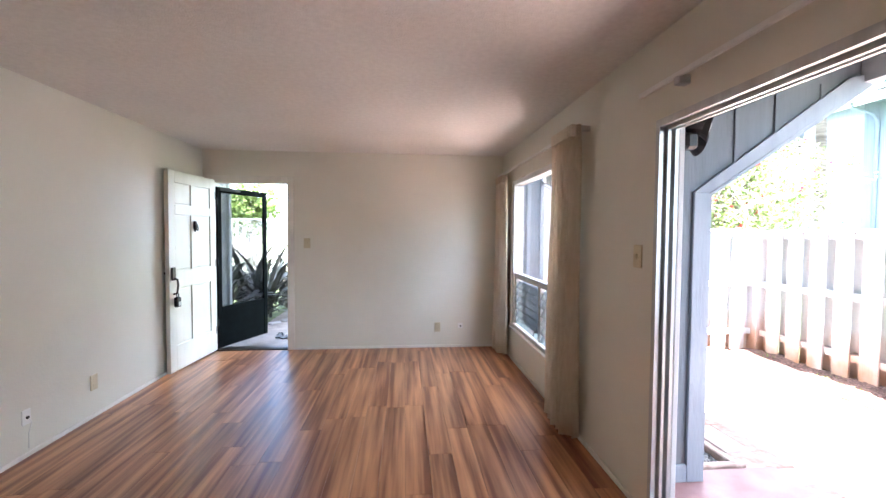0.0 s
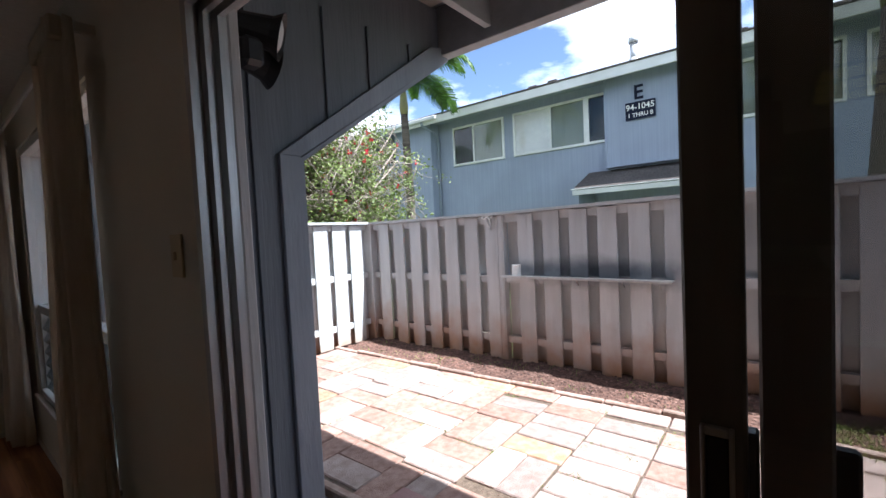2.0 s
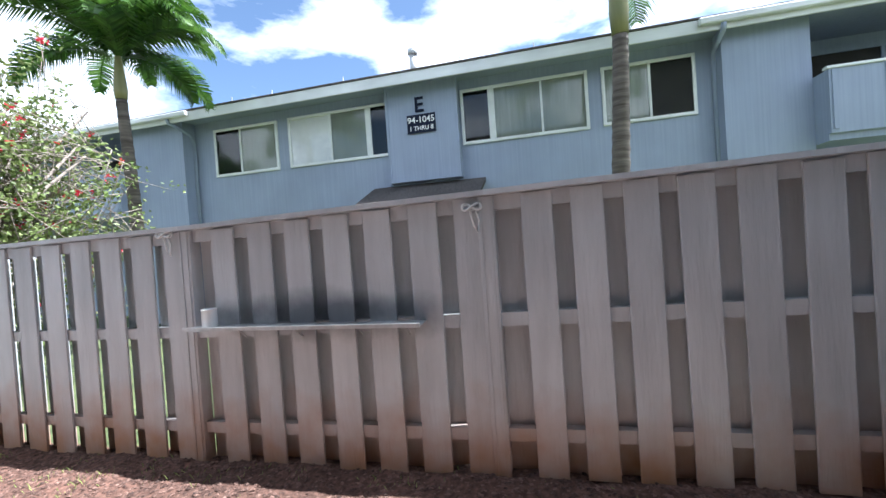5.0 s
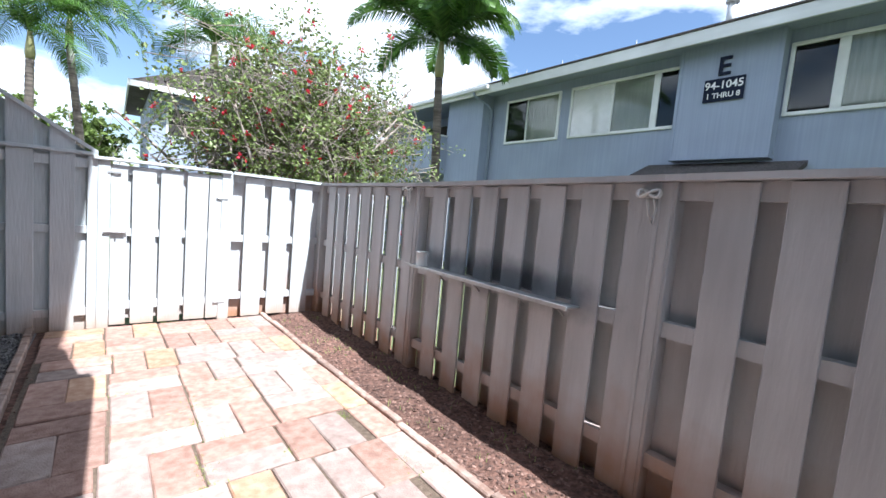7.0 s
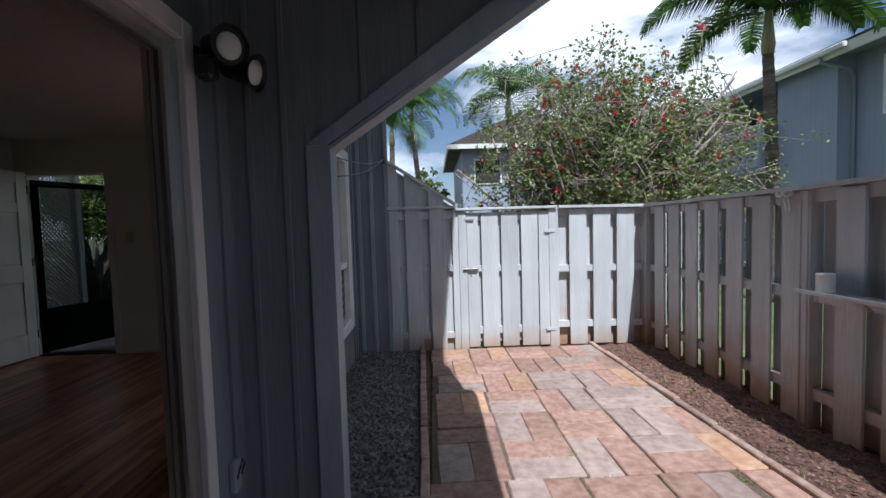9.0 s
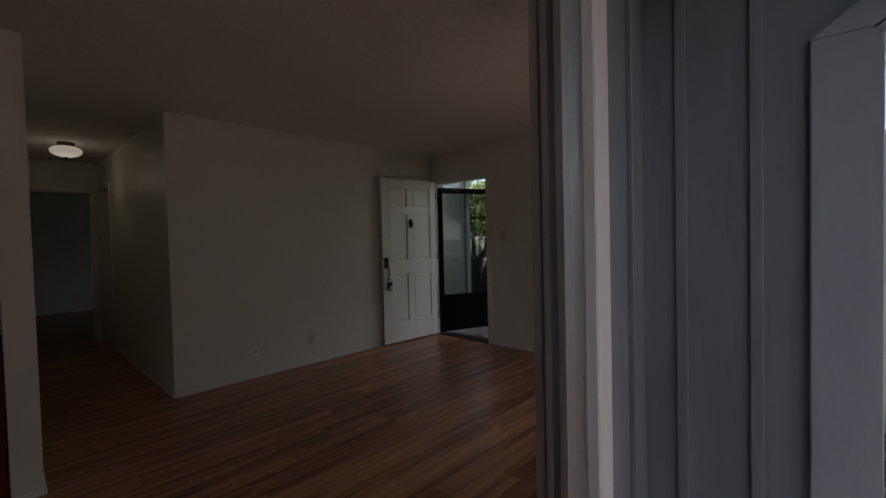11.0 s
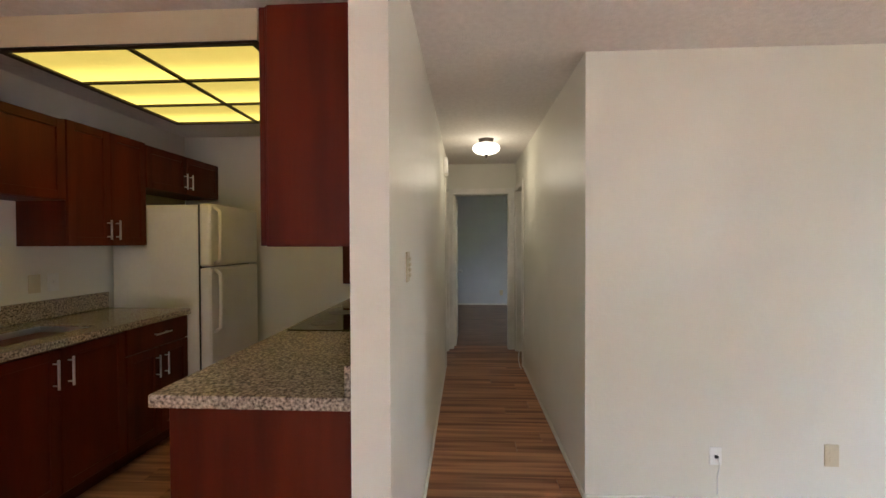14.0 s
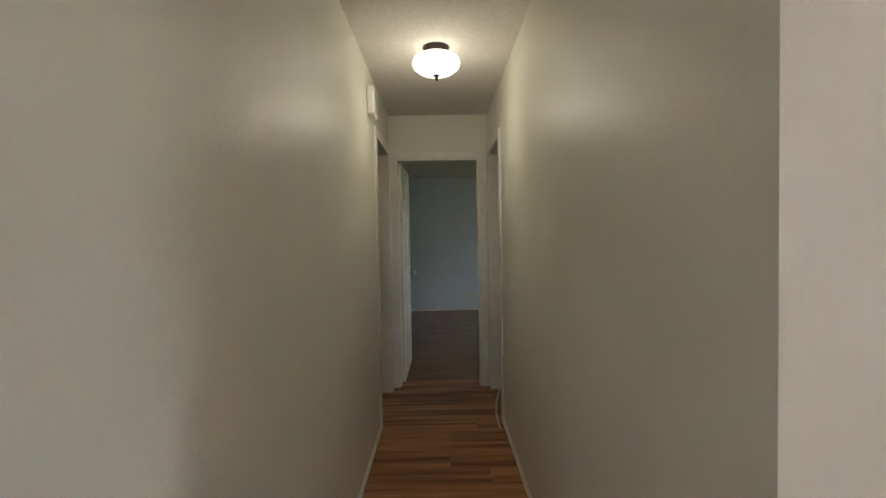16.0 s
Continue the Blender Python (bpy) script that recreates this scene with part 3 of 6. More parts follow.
tube(bm, [(0.415, FZ + 0.025, 1.50), (0.415, FZ + 0.035, 1.45), (0.4325, FZ + 0.04, 1.43), (0.45, FZ + 0.035, 1.45), (0.45, FZ + 0.025, 1.50)], 0.006)
part("door_knocker", bm, BRONZE, fd, "small bronze door knocker")
bm = bmesh.new()
cyl(bm, (0.82, -FZ, 1.0), (0.82, -FZ - 0.05, 1.0), 0.012)
bmesh.ops.create_uvsphere(bm, u_segments=12, v_segments=8, radius=0.027, matrix=Matrix.Translation((0.82, -FZ - 0.06, 1.0)))
part("knob", bm, BRONZE, fd, "round knob")
for z in (0.2, 1.0, 1.8):
    part("hinge", cyl(bmesh.new(), (-0.006, 0.018, z), (-0.006, 0.018, z + 0.09), 0.008), BRONZE, fd)

# hall end door: leaf open into the bedroom
bd = panel_door("bedroom_door", (HX - 0.10, 1.455, 0.012), 179, 0.70, 1.99, "white painted bedroom door standing open", DOORP, 0.036)
for s in (-1, 1):
    bm = bmesh.new()
    cyl(bm, (0.645, s * 0.018, 0.95), (0.645, s * 0.05, 0.95), 0.011)
    bmesh.ops.create_uvsphere(bm, u_segments=12, v_segments=8, radius=0.026, matrix=Matrix.Translation((0.645, s * 0.062, 0.95)))
    part("knob", bm, CHROME, bd, "silver door knob")

# screen door outside the front door
sd = thing("screen_door", (0, 0, 0), "black framed screen door with a solid bottom panel, pushed open", "screen door")
sd.matrix_basis = pose(-2.203, FY + 0.032, 0.0, 0, 0, 67.5)
PLACE[sd.name] = Matrix()
part("door_frame", boxes(((0, -0.015, 0.02), (0.065, 0.015, 1.97)), ((0.79, -0.015, 0.02), (0.855, 0.015, 1.97)), ((0.065, -0.015, 1.90), (0.79, 0.015, 1.97)), ((0.065, -0.015, 0.46), (0.79, 0.015, 0.52)), bevel=0.003), SCREENDOOR, sd)
part("kick_panel", boxes(((0.065, -0.008, 0.02), (0.79, 0.008, 0.46))), SCREENDOOR, sd, "solid black bottom panel")
part("screen_cloth", boxes(((0.065, -0.001, 0.52), (0.79, 0.001, 1.90))), DOORSCREEN, sd, "fine grey screen cloth")
part("door_closer", cyl(bmesh.new(), (0.02, -0.035, 1.94), (0.34, -0.035, 1.94), 0.014), BLACK, sd, "tube door closer")
for z in (0.3, 1.05, 1.75):
    part("hinge", cyl(bmesh.new(), (-0.005, -0.015, z), (-0.005, -0.015, z + 0.08), 0.009), BLACK, sd)

# ---------------------------------------------------------------- patio window with curtains
win = tagged(thing("window_1", (SX, 3.93, 0.37), "white framed window with a fixed pane over louvred sashes", "window"), kind="structure")
fr = boxes(((SX + 0.01, 3.0, 0.37), (EX + 0.015, 3.05, 2.03)), ((SX + 0.01, 4.81, 0.37), (EX + 0.015, 4.86, 2.03)), ((SX + 0.01, 3.05, 1.98), (EX + 0.015, 4.81, 2.03)),
           ((SX + 0.01, 3.05, 0.37), (EX + 0.015, 4.81, 0.41)), ((SX + 0.03, 3.05, 0.93), (EX - 0.01, 4.81, 0.985)), bevel=0.003)
part("window_frame", fr, WINFR, win)
part("pane", boxes(((SX + 0.055, 3.05, 0.985), (SX + 0.06, 4.81, 1.98))), GLASS, win, "large fixed clear pane")
part("sash_frame", boxes(((SX + 0.035, 3.05, 0.41), (SX + 0.075, 3.085, 0.93)), ((SX + 0.035, 3.90, 0.41), (SX + 0.075, 3.96, 0.93)), ((SX + 0.035, 4.775, 0.41), (SX + 0.075, 4.81, 0.93)), bevel=0.002), ALU, win, "aluminium louvre frame")
for y0, y1 in ((3.085, 3.90), (3.96, 4.775)):
    for k in range(6):
        z = 0.45 + k * 0.08
        bm = bmesh.new()
        prism(bm, [(SX + 0.035, z - 0.03), (SX + 0.04, z - 0.03), (SX + 0.078, z + 0.045), (SX + 0.073, z + 0.045)], "y", y0, y1)
        part("louvre", bm, DIMGLASS, win)
part("crank", tube(bmesh.new(), [(SX + 0.03, 3.93, 0.52), (SX - 0.01, 3.93, 0.51), (SX - 0.02, 3.93, 0.47)], 0.007), BRONZE, win, "dark louvre crank")
part("window_sill", boxes(((SX - 0.02, 2.97, 0.345), (SX + 0.03, 4.89, 0.37)), bevel=0.004), TRIM, win)
part("outside_trim", boxes(((EX, 2.92, 0.30), (EX + 0.02, 3.0, 2.10)), ((EX, 4.86, 0.30), (EX + 0.02, 4.94, 2.10)), ((EX, 3.0, 2.03), (EX + 0.02, 4.86, 2.10)), ((EX, 3.0, 0.30), (EX + 0.02, 4.86, 0.37)), bevel=0.003), WINFR, win, "white outside window trim")
for ob in win.children:
    if ob.name.startswith(("pane", "louvre")):
        ob.visible_shadow = False


def curtain(name, y0, y1, z0, z1, x, folds, label, flare=0.04):
    c = thing(name, (x, (y0 + y1) / 2, z0), label, "curtain", "window curtains")
    bm = bmesh.new()
    n, rows = folds * 10, 14
    grid = []
    for j in range(rows + 1):
        v = j / rows
        row = []
        for i in range(n + 1):
            u = i / n
            amp = 0.022 + 0.03 * (1 - v) + 0.006 * math.sin(7 * v + i)
            squeeze = 1 + flare * math.sin((1 - v) * 2.2)
            y = (y0 + y1) / 2 + (u - 0.5) * (y1 - y0) * squeeze + 0.012 * math.sin(5 * v + 9 * u)
            xx = x + amp * math.sin(u * folds * 2 * math.pi + 0.5 * math.sin(3 * v + u * 4)) + 0.012 * math.sin(u * folds * 4.3 * math.pi)
            row.append(bm.verts.new((xx, y, z0 + (z1 - z0) * v)))
        grid.append(row)
    for a, b in zip(grid, grid[1:]):
        for i in range(n):
            bm.faces.new((a[i], a[i + 1], b[i + 1], b[i])).smooth = True
    ob = part("cloth", bm, CURTAIN, c)
    s = ob.modifiers.new("thick", "SOLIDIFY")
    s.thickness = 0.004
    part("heading_tape", boxes(((x - 0.035, y0 + 0.02, z1 - 0.075), (x + 0.02, y1 - 0.02, z1 + 0.004)), bevel=0.006), CURTAIN, c, "stiff pleated heading tape")
    return c


curtain("curtain", 2.80, 3.22, 0.05, 2.16, SX - 0.095, 5, "beige floor-length curtain drawn back beside the window")
curtain("curtain", 4.86, 5.24, 0.03, 2.10, SX - 0.085, 4, "beige floor-length curtain drawn back into the corner")
rod = thing("curtain_rod", (SX, 4.0, 2.13), "thin white curtain rod above the window", "curtain rod")
part("rail", boxes(((SX - 0.075, 2.8, 2.125), (SX - 0.06, 5.28, 2.15)), bevel=0.003), WHITEP, rod)
for y in (2.82, 5.26):
    part("bracket", boxes(((SX - 0.075, y - 0.012, 2.12), (SX, y + 0.012, 2.155)), bevel=0.002), WHITEP, rod)
rod = thing("curtain_rod", (SX, 1.0, 2.13), "thin white curtain rod above the patio doorway", "curtain rod")
part("rail", boxes(((SX - 0.055, -0.3, 2.115), (SX - 0.04, 2.13, 2.14)), bevel=0.003), WHITEP, rod)
for y in (-0.25, 1.83):
    part("bracket", boxes(((SX - 0.055, y - 0.02, 2.085), (SX, y + 0.02, 2.125)), bevel=0.004), ALU, rod)

# ---------------------------------------------------------------- patio sliding door
fr = boxes(((SX + 0.0, 2.03, 0), (SX + 0.02, 2.06, 1.99)), ((SX + 0.035, 2.015, 0), (SX + 0.05, 2.06, 1.99)), ((SX + 0.07, 2.01, 0), (SX + 0.085, 2.06, 1.99)), ((SX + 0.0, 2.045, 0), (EX, 2.06, 1.99)),
           ((SX + 0.0, -0.12, 1.955), (SX + 0.02, 2.03, 1.99)), ((SX + 0.035, -0.12, 1.94), (SX + 0.05, 2.015, 1.99)), ((SX + 0.07, -0.12, 1.94), (SX + 0.085, 2.01, 1.99)), ((SX + 0.0, -0.12, 1.975), (EX, 2.045, 1.99)),
           ((SX + 0.0, -0.12, -0.02), (EX + 0.02, 2.045, 0.006)), ((SX + 0.035, -0.12, 0.006), (SX + 0.045, 2.015, 0.02)), ((SX + 0.072, -0.12, 0.006), (SX + 0.082, 2.01, 0.02)), ((SX, -0.12, 0.006), (EX, -0.10, 1.975)))
sl = tagged(thing("patio_door", (SX, 0.97, 0), "aluminium framed sliding patio door pushed half open", "sliding door"))
part("track_frame", fr, ALU, sl, "grooved aluminium track frame")


def leaf(x, y0, y1, material, infill, infill_label, stile):
    lf = part("leaf", boxes(((x, y0, 0.02), (x + 0.028, y0 + stile, 1.95)), ((x, y1 - stile, 0.02), (x + 0.028, y1, 1.95)), ((x, y0 + stile, 1.89), (x + 0.028, y1 - stile, 1.95)), ((x, y0 + stile, 0.02), (x + 0.028, y1 - stile, 0.10)), bevel=0.003), material, sl)
    p = part("infill", boxes(((x + 0.012, y0 + stile, 0.10), (x + 0.016, y1 - stile, 1.89))), infill, lf, infill_label)
    p.visible_shadow = False
    return lf


DARKALU = mat("tarnished_aluminium", (0.17, 0.155, 0.14), (0.23, 0.215, 0.20), rough=0.45, metal=0.75, scale=18, bump=0.1, stretch=(1, 1, 0.1))
lf = leaf(SX + 0.052, -0.09, 0.958, DARKALU, GLASS, "clear glass", 0.055)
part("door_handle", boxes(((SX + 0.045, 0.918, 0.965), (SX + 0.052, 0.938, 1.13)), bevel=0.002), BLACK, lf, "black recessed pull handle")
part("handle_rim", boxes(((SX + 0.043, 0.913, 0.955), (SX + 0.052, 0.9175, 1.14)), ((SX + 0.043, 0.9385, 0.955), (SX + 0.052, 0.943, 1.14)), ((SX + 0.043, 0.9175, 1.131), (SX + 0.052, 0.9385, 1.14)), ((SX + 0.043, 0.9175, 0.955), (SX + 0.052, 0.9385, 0.964)), bevel=0.001), ALU, lf, "aluminium rim round the handle")
part("latch", boxes(((SX + 0.056, 0.958, 0.985), (SX + 0.074, 0.97, 1.03)), bevel=0.002), BLACK, lf)
lf = leaf(SX + 0.092, -0.09, 0.894, DARKALU, SCREEN, "grey insect screen", 0.06)
part("door_handle", boxes(((SX + 0.12, 0.812, 1.0), (SX + 0.14, 0.837, 1.11)), bevel=0.004), BLACK, lf, "black pull handle")
part("catch", boxes(((SX + 0.094, 0.895, 1.01), (SX + 0.118, 0.92, 1.12)), bevel=0.003), BLACK, lf, "black catch plate")
structure("trim_patio_door", boxes(((EX, 2.04, -0.03), (EX + 0.03, 2.105, 2.06)), ((EX, -0.18, 1.985), (EX + 0.03, 2.04, 2.06)), ((EX, -0.18, -0.03), (EX + 0.03, -0.115, 1.985)), bevel=0.004), OUTWHITE, "chalky white painted trim round the patio doorway")

# ---------------------------------------------------------------- switches, outlets, small wall fixtures
def plate(name, at, normal, w, h, material, label, kind_of, inset):
    """A wall plate at a place on a wall, normal 'x+', 'x-', 'y+' or 'y-'."""
    s = 1 if normal[1] == "+" else -1
    x, y, z = at

    def bx(bm, u0, u1, z0, z1, d0, d1, bev=0.0015):
        if normal[0] == "x":
            box(bm, (x + s * d0, y + u0, z + z0), (x + s * d1, y + u1, z + z1), bev)
        else:
            box(bm, (x + u0, y + s * d0, z + z0), (x + u1, y + s * d1, z + z1), bev)
        return bm
    t = thing(name, at, label, kind_of)
    part("cover_plate", bx(bmesh.new(), -w / 2, w / 2, -h / 2, h / 2, 0, 0.007), material, t)
    if inset == "switch":
        n = max(1, round(w / 0.05) - 0 if w > 0.09 else 1)
        for k in range(n):
            u = (k - (n - 1) / 2) * 0.046
            part("toggle", bx(bmesh.new(), u - 0.005, u + 0.005, -0.012, 0.012, 0.007, 0.016), material, t)
    elif inset == "outlet":
        for dz in (-0.02, 0.02):
            part("socket", bx(bmesh.new(), -0.015, 0.015, dz - 0.012, dz + 0.012, 0.007, 0.009), material, t)
    elif inset == "stack":
        for k in range(4):
            part("rocker", bx(bmesh.new(), -0.016, 0.016, -0.040 + 0.021 * k, -0.026 + 0.021 * k, 0.007, 0.015), material, t)
    elif inset == "jack":
        part("jack", bx(bmesh.new(), -0.008, 0.008, -0.01, 0.006, 0.007, 0.02), BLACK, t, "black plug in the jack")
    return t


plate("light_switch", (-1.137, FY, 1.30), "y-", 0.075, 0.12, IVORY, "ivory light switch plate on the wall", "switch", "switch")
plate("wall_outlet", (0.455, FY, 0.255), "y-", 0.072, 0.115, IVORY, "ivory wall outlet above the floor", "outlet", "outlet")
plate("cable_plate", (0.745, FY, 0.27), "y-", 0.06, 0.06, WHITEP, "small white cable plate above the floor", "cable plate", "jack")
plate("light_switch", (SX, 2.19, 1.32), "x-", 0.075, 0.12, IVORY, "ivory light switch plate beside the curtain", "switch", "switch")
plate("wall_outlet", (WX, 3.508, 0.27), "x+", 0.072, 0.115, IVORY, "ivory wall outlet above the floor", "outlet", "outlet")
jk = plate("phone_jack", (WX, 2.922, 0.255), "x+", 0.062, 0.095, WHITEP, "white telephone jack with a short cord", "phone jack", "jack")
part("cord", tube(bmesh.new(), [(WX + 0.02, 2.922, 0.25), (WX + 0.03, 2.93, 0.22), (WX + 0.012, 2.928, 0.15), (WX + 0.008, 2.93, 0.05)], 0.0025, 6), WHITEP, jk, "thin white cord")
plate("light_switch", (-1.685, HY0, 1.295), "y+", 0.072, 0.118, IVORY, "ivory switch plate with four stacked rockers", "switch", "stack")
plate("wall_outlet", (-1.75, HY0, 0.24), "y+", 0.072, 0.115, WHITEP, "white wall outlet near the floor", "outlet", "outlet")
plate("wall_outlet", (BX, 2.38, 0.27), "x+", 0.072, 0.115, IVORY, "wall outlet in the bedroom", "outlet", "outlet")
dc = thing("door_chime", (-4.49, HY0, 2.19), "white boxed door chime high on the hall wall", "door chime")
part("cover", boxes(((-4.57, HY0, 2.10), (-4.42, HY0 + 0.045, 2.27)), bevel=0.008), WHITEP, dc)
part("grille", boxes(*[((-4.55, HY0 + 0.045, 2.125 + 0.02 * k), (-4.44, HY0 + 0.048, 2.133 + 0.02 * k)) for k in range(6)]), ALU, dc)
cb = thing("loose_cable", (-4.85, HY1, 0), "white cable looped down the hall wall", "cable")
part("cable", tube(bmesh.new(), [(-4.76, HY1 - 0.012, 0.30), (-4.77, HY1 - 0.03, 0.24), (-4.79, HY1 - 0.05, 0.15), (-4.78, HY1 - 0.055, 0.07), (-4.74, HY1 - 0.045, 0.012), (-4.68, HY1 - 0.04, 0.008)], 0.005, 6), WHITEP, cb)

# hall ceiling lamp
lamp = thing("ceiling_lamp", (-4.22, 1.805, H), "frosted glass bowl ceiling lamp with bronze fittings, lit", "ceiling lamp")
lx, ly = -4.22, 1.805
part("canopy", lathe(bmesh.new(), (lx, ly, H), [(0.062, -0.038), (0.07, -0.03), (0.072, -0.006), (0.078, 0.0)]), BRONZE, lamp, "dark bronze canopy")
part("shade", lathe(bmesh.new(), (lx, ly, H), [(0.012, -0.152), (0.055, -0.148), (0.098, -0.134), (0.127, -0.112), (0.136, -0.090), (0.129, -0.068), (0.104, -0.050), (0.066, -0.040)], 32), LAMPGLASS, lamp, "glowing frosted glass bowl")
part("finial", lathe(bmesh.new(), (lx, ly, H), [(0.003, -0.186), (0.011, -0.176), (0.007, -0.166), (0.02, -0.158), (0.014, -0.149)], 12), BRONZE, lamp)
bulb = new("ceiling_lamp_light", bpy.data.lights.new("ceiling_lamp_light", "POINT"))
bulb.data.energy, bulb.data.color, bulb.data.shadow_soft_size = 0.16, (1.0, 0.84, 0.62), 0.13
bulb.location = (lx, ly, H - 0.34)

# ---------------------------------------------------------------- kitchen
def bar_handle(parent, p, q, out):
    p, q, o = Vector(p), Vector(q), Vector(out)
    bm = bmesh.new()
    cyl(bm, p + o * 0.03, q + o * 0.03, 0.006, seg=8)
    d = (q - p).normalized() * 0.02
    cyl(bm, p + d, p + d + o * 0.03, 0.004, seg=6)
    cyl(bm, q - d, q - d + o * 0.03, 0.004, seg=6)
    return part("handle", bm, CHROME, parent, "brushed steel bar handle")


def cab_door(parent, x0, x1, z0, z1, y, s):
    """A shaker door on a cabinet front at y; s: which way it faces along y."""
    g, w = 0.003, 0.055
    bm = bmesh.new()
    y1 = y + s * 0.02
    box(bm, (x0 + g, y, z0 + g), (x0 + w, y1, z1 - g), 0.002)
    box(bm, (x1 - w, y, z0 + g), (x1 - g, y1, z1 - g), 0.002)
    box(bm, (x0 + w, y, z0 + g), (x1 - w, y1, z0 + w), 0.002)
    box(bm, (x0 + w, y, z1 - w), (x1 - w, y1, z1 - g), 0.002)
    box(bm, (x0 + w, y, z0 + w), (x1 - w, y + s * 0.009, z1 - w))
    return part("cabinet_door", bm, CHERRY, parent)


def upper_unit(x0, x1, z0, z1, y_front, y_back, label, doors=2, low=True):
    s = 1 if y_front > y_back else -1
    c = thing("wall_cabinet", ((x0 + x1) / 2, (y_front + y_back) / 2, z0), label, "cabinet", "kitchen wall cabinets")
    part("body", boxes(((x0, y_back, z0), (x1, y_front, z1)), bevel=0.002), CHERRY, c)
    step = (x1 - x0) / doors
    for k in range(doors):
        d = cab_door(c, x0 + k * step, x0 + (k + 1) * step, z0, z1, y_front, s)
        hx = x0 + (k + 1) * step - 0.035 if k % 2 == 0 else x0 + k * step + 0.035
        zz = z0 + 0.04
        bar_handle(d, (hx, y_front + s * 0.02, zz), (hx, y_front + s * 0.02, zz + 0.13), (0, s, 0))
    return c


upper_unit(-2.415, -1.55, 1.645, 2.12, -0.77, KY, "short cherry wall cabinet above the sink")
upper_unit(-1.545, -0.75, 1.645, 2.12, -0.77, KY, "short cherry wall cabinet beside the sink window")
upper_unit(-3.04, -2.42, 1.375, 2.13, -0.77, KY, "tall cherry wall cabinet with two doors")
upper_unit(-3.955, -3.045, 1.80, 2.12, -0.77, KY, "low cherry wall cabinet above the fridge")
# cabinet over the counter at the hall wall
pc = thing("wall_cabinet", (-2.3, 1.05, 1.375), "red cherry wall cabinet hung at the end of the partition", "cabinet", "kitchen wall cabinets")
part("body", boxes(((-2.2, 0.945, 1.378), (-1.402, 1.25, 2.17)), bevel=0.002), CHERRY, pc)
part("end_panel", boxes(((-1.402, 0.955, 1.385), (-1.396, 1.25, 2.17)), bevel=0.001), CHERRY, pc)
for k in range(2):
    cab_door(pc, -2.2 + 0.4 * k, -1.8 + 0.4 * k, 1.378, 2.17, 0.945, -1)
hood = thing("range_hood", (-2.65, 1.05, 1.5), "dark wood faced hood cabinet above the cooktop", "range hood")
part("body", boxes(((-3.0, 0.87, 1.72), (-2.203, 1.25, 2.19)), bevel=0.003), CHERRY, hood)
part("hood", boxes(((-3.0, 0.80, 1.62), (-2.203, 1.25, 1.718)), bevel=0.01), BLACK, hood, "black hood")
dp = thing("splash_panel", (KX, 0.85, 1.0), "dark cherry panel on the wall behind the counter", "wall panel")
part("panel", boxes(((KX, 0.45, 1.005), (KX + 0.02, 1.25, 2.19)), bevel=0.002), CHERRY, dp)


def base_unit(x0, x1, y_front, y_back, label, doors=2, drawer=True, group="kitchen base cabinets"):
    s = 1 if y_front > y_back else -1
    c = thing("base_cabinet", ((x0 + x1) / 2, (y_front + y_back) / 2, 0), label, "cabinet", group)
    part("body", boxes(((x0, y_back, 0.10), (x1, y_front, 0.868)), bevel=0.002), CHERRY, c)
    part("toe_kick", boxes(((x0 + 0.002, y_back, 0.0), (x1 - 0.002, y_front - s * 0.06, 0.098))), CHERRY, c)
    top = 0.70 if drawer else 0.86
    step = (x1 - x0) / doors
    for k in range(doors):
        d = cab_door(c, x0 + k * step, x0 + (k + 1) * step, 0.11, top, y_front, s)
        hx = x0 + (k + 1) * step - 0.04 if k % 2 == 0 else x0 + k * step + 0.04
        bar_handle(d, (hx, y_front + s * 0.02, top - 0.2), (hx, y_front + s * 0.02, top - 0.05), (0, s, 0))
    if drawer:
        dr = part("drawer", boxes(((x0 + 0.003, y_front, top + 0.006), (x1 - 0.003, y_front + s * 0.02, 0.862)), bevel=0.002), CHERRY, c)
        bar_handle(dr, ((x0 + x1) / 2 - 0.07, y_front + s * 0.02, 0.79), ((x0 + x1) / 2 + 0.07, y_front + s * 0.02, 0.79), (0, s, 0))
    return c


base_unit(-3.045, -2.48, -0.47, KY, "dark cherry base cabinet with drawer beside the fridge")
base_unit(-2.475, -1.65, -0.47, KY, "dark cherry sink base cabinet", drawer=False)
base_unit(-1.645, -0.75, -0.47, KY, "dark cherry base cabinet under the worktop", drawer=False)
pen = base_unit(-2.2, -1.375, 0.64, 1.25, "red cherry base cabinet with a plain end panel")
part("end_panel", boxes(((-1.375, 0.632, 0.10), (-1.36, 1.25, 0.868)), bevel=0.002), CHERRY, pen, "plain red cherry end panel")
base_unit(KX + 0.005, -2.205, 0.64, 1.25, "dark cherry base cabinets beneath the cooktop", doors=4)

wt = thing("worktop", (-2.0, -0.75, 0.87), "speckled brown granite worktop with backsplash", "worktop")
part("top", boxes(((-3.05, -0.43, 0.87), (-2.40, KY, 0.91)), ((-2.40, -0.43, 0.87), (-1.80, -0.56, 0.91)), ((-2.40, -0.92, 0.87), (-1.80, KY, 0.91)), ((-1.80, -0.43, 0.87), (-0.72, KY, 0.91))), GRANITE, wt)
part("backsplash", boxes(((-3.05, KY + 0.02, 0.912), (-0.72, KY, 1.03)), bevel=0.002), GRANITE, wt)
wt = thing("worktop", (-2.3, 0.93, 0.87), "speckled brown granite worktop on the peninsula", "worktop")
part("top", boxes(((KX + 0.002, 0.60, 0.87), (-1.308, 1.25, 0.912)), bevel=0.003), GRANITE, wt)
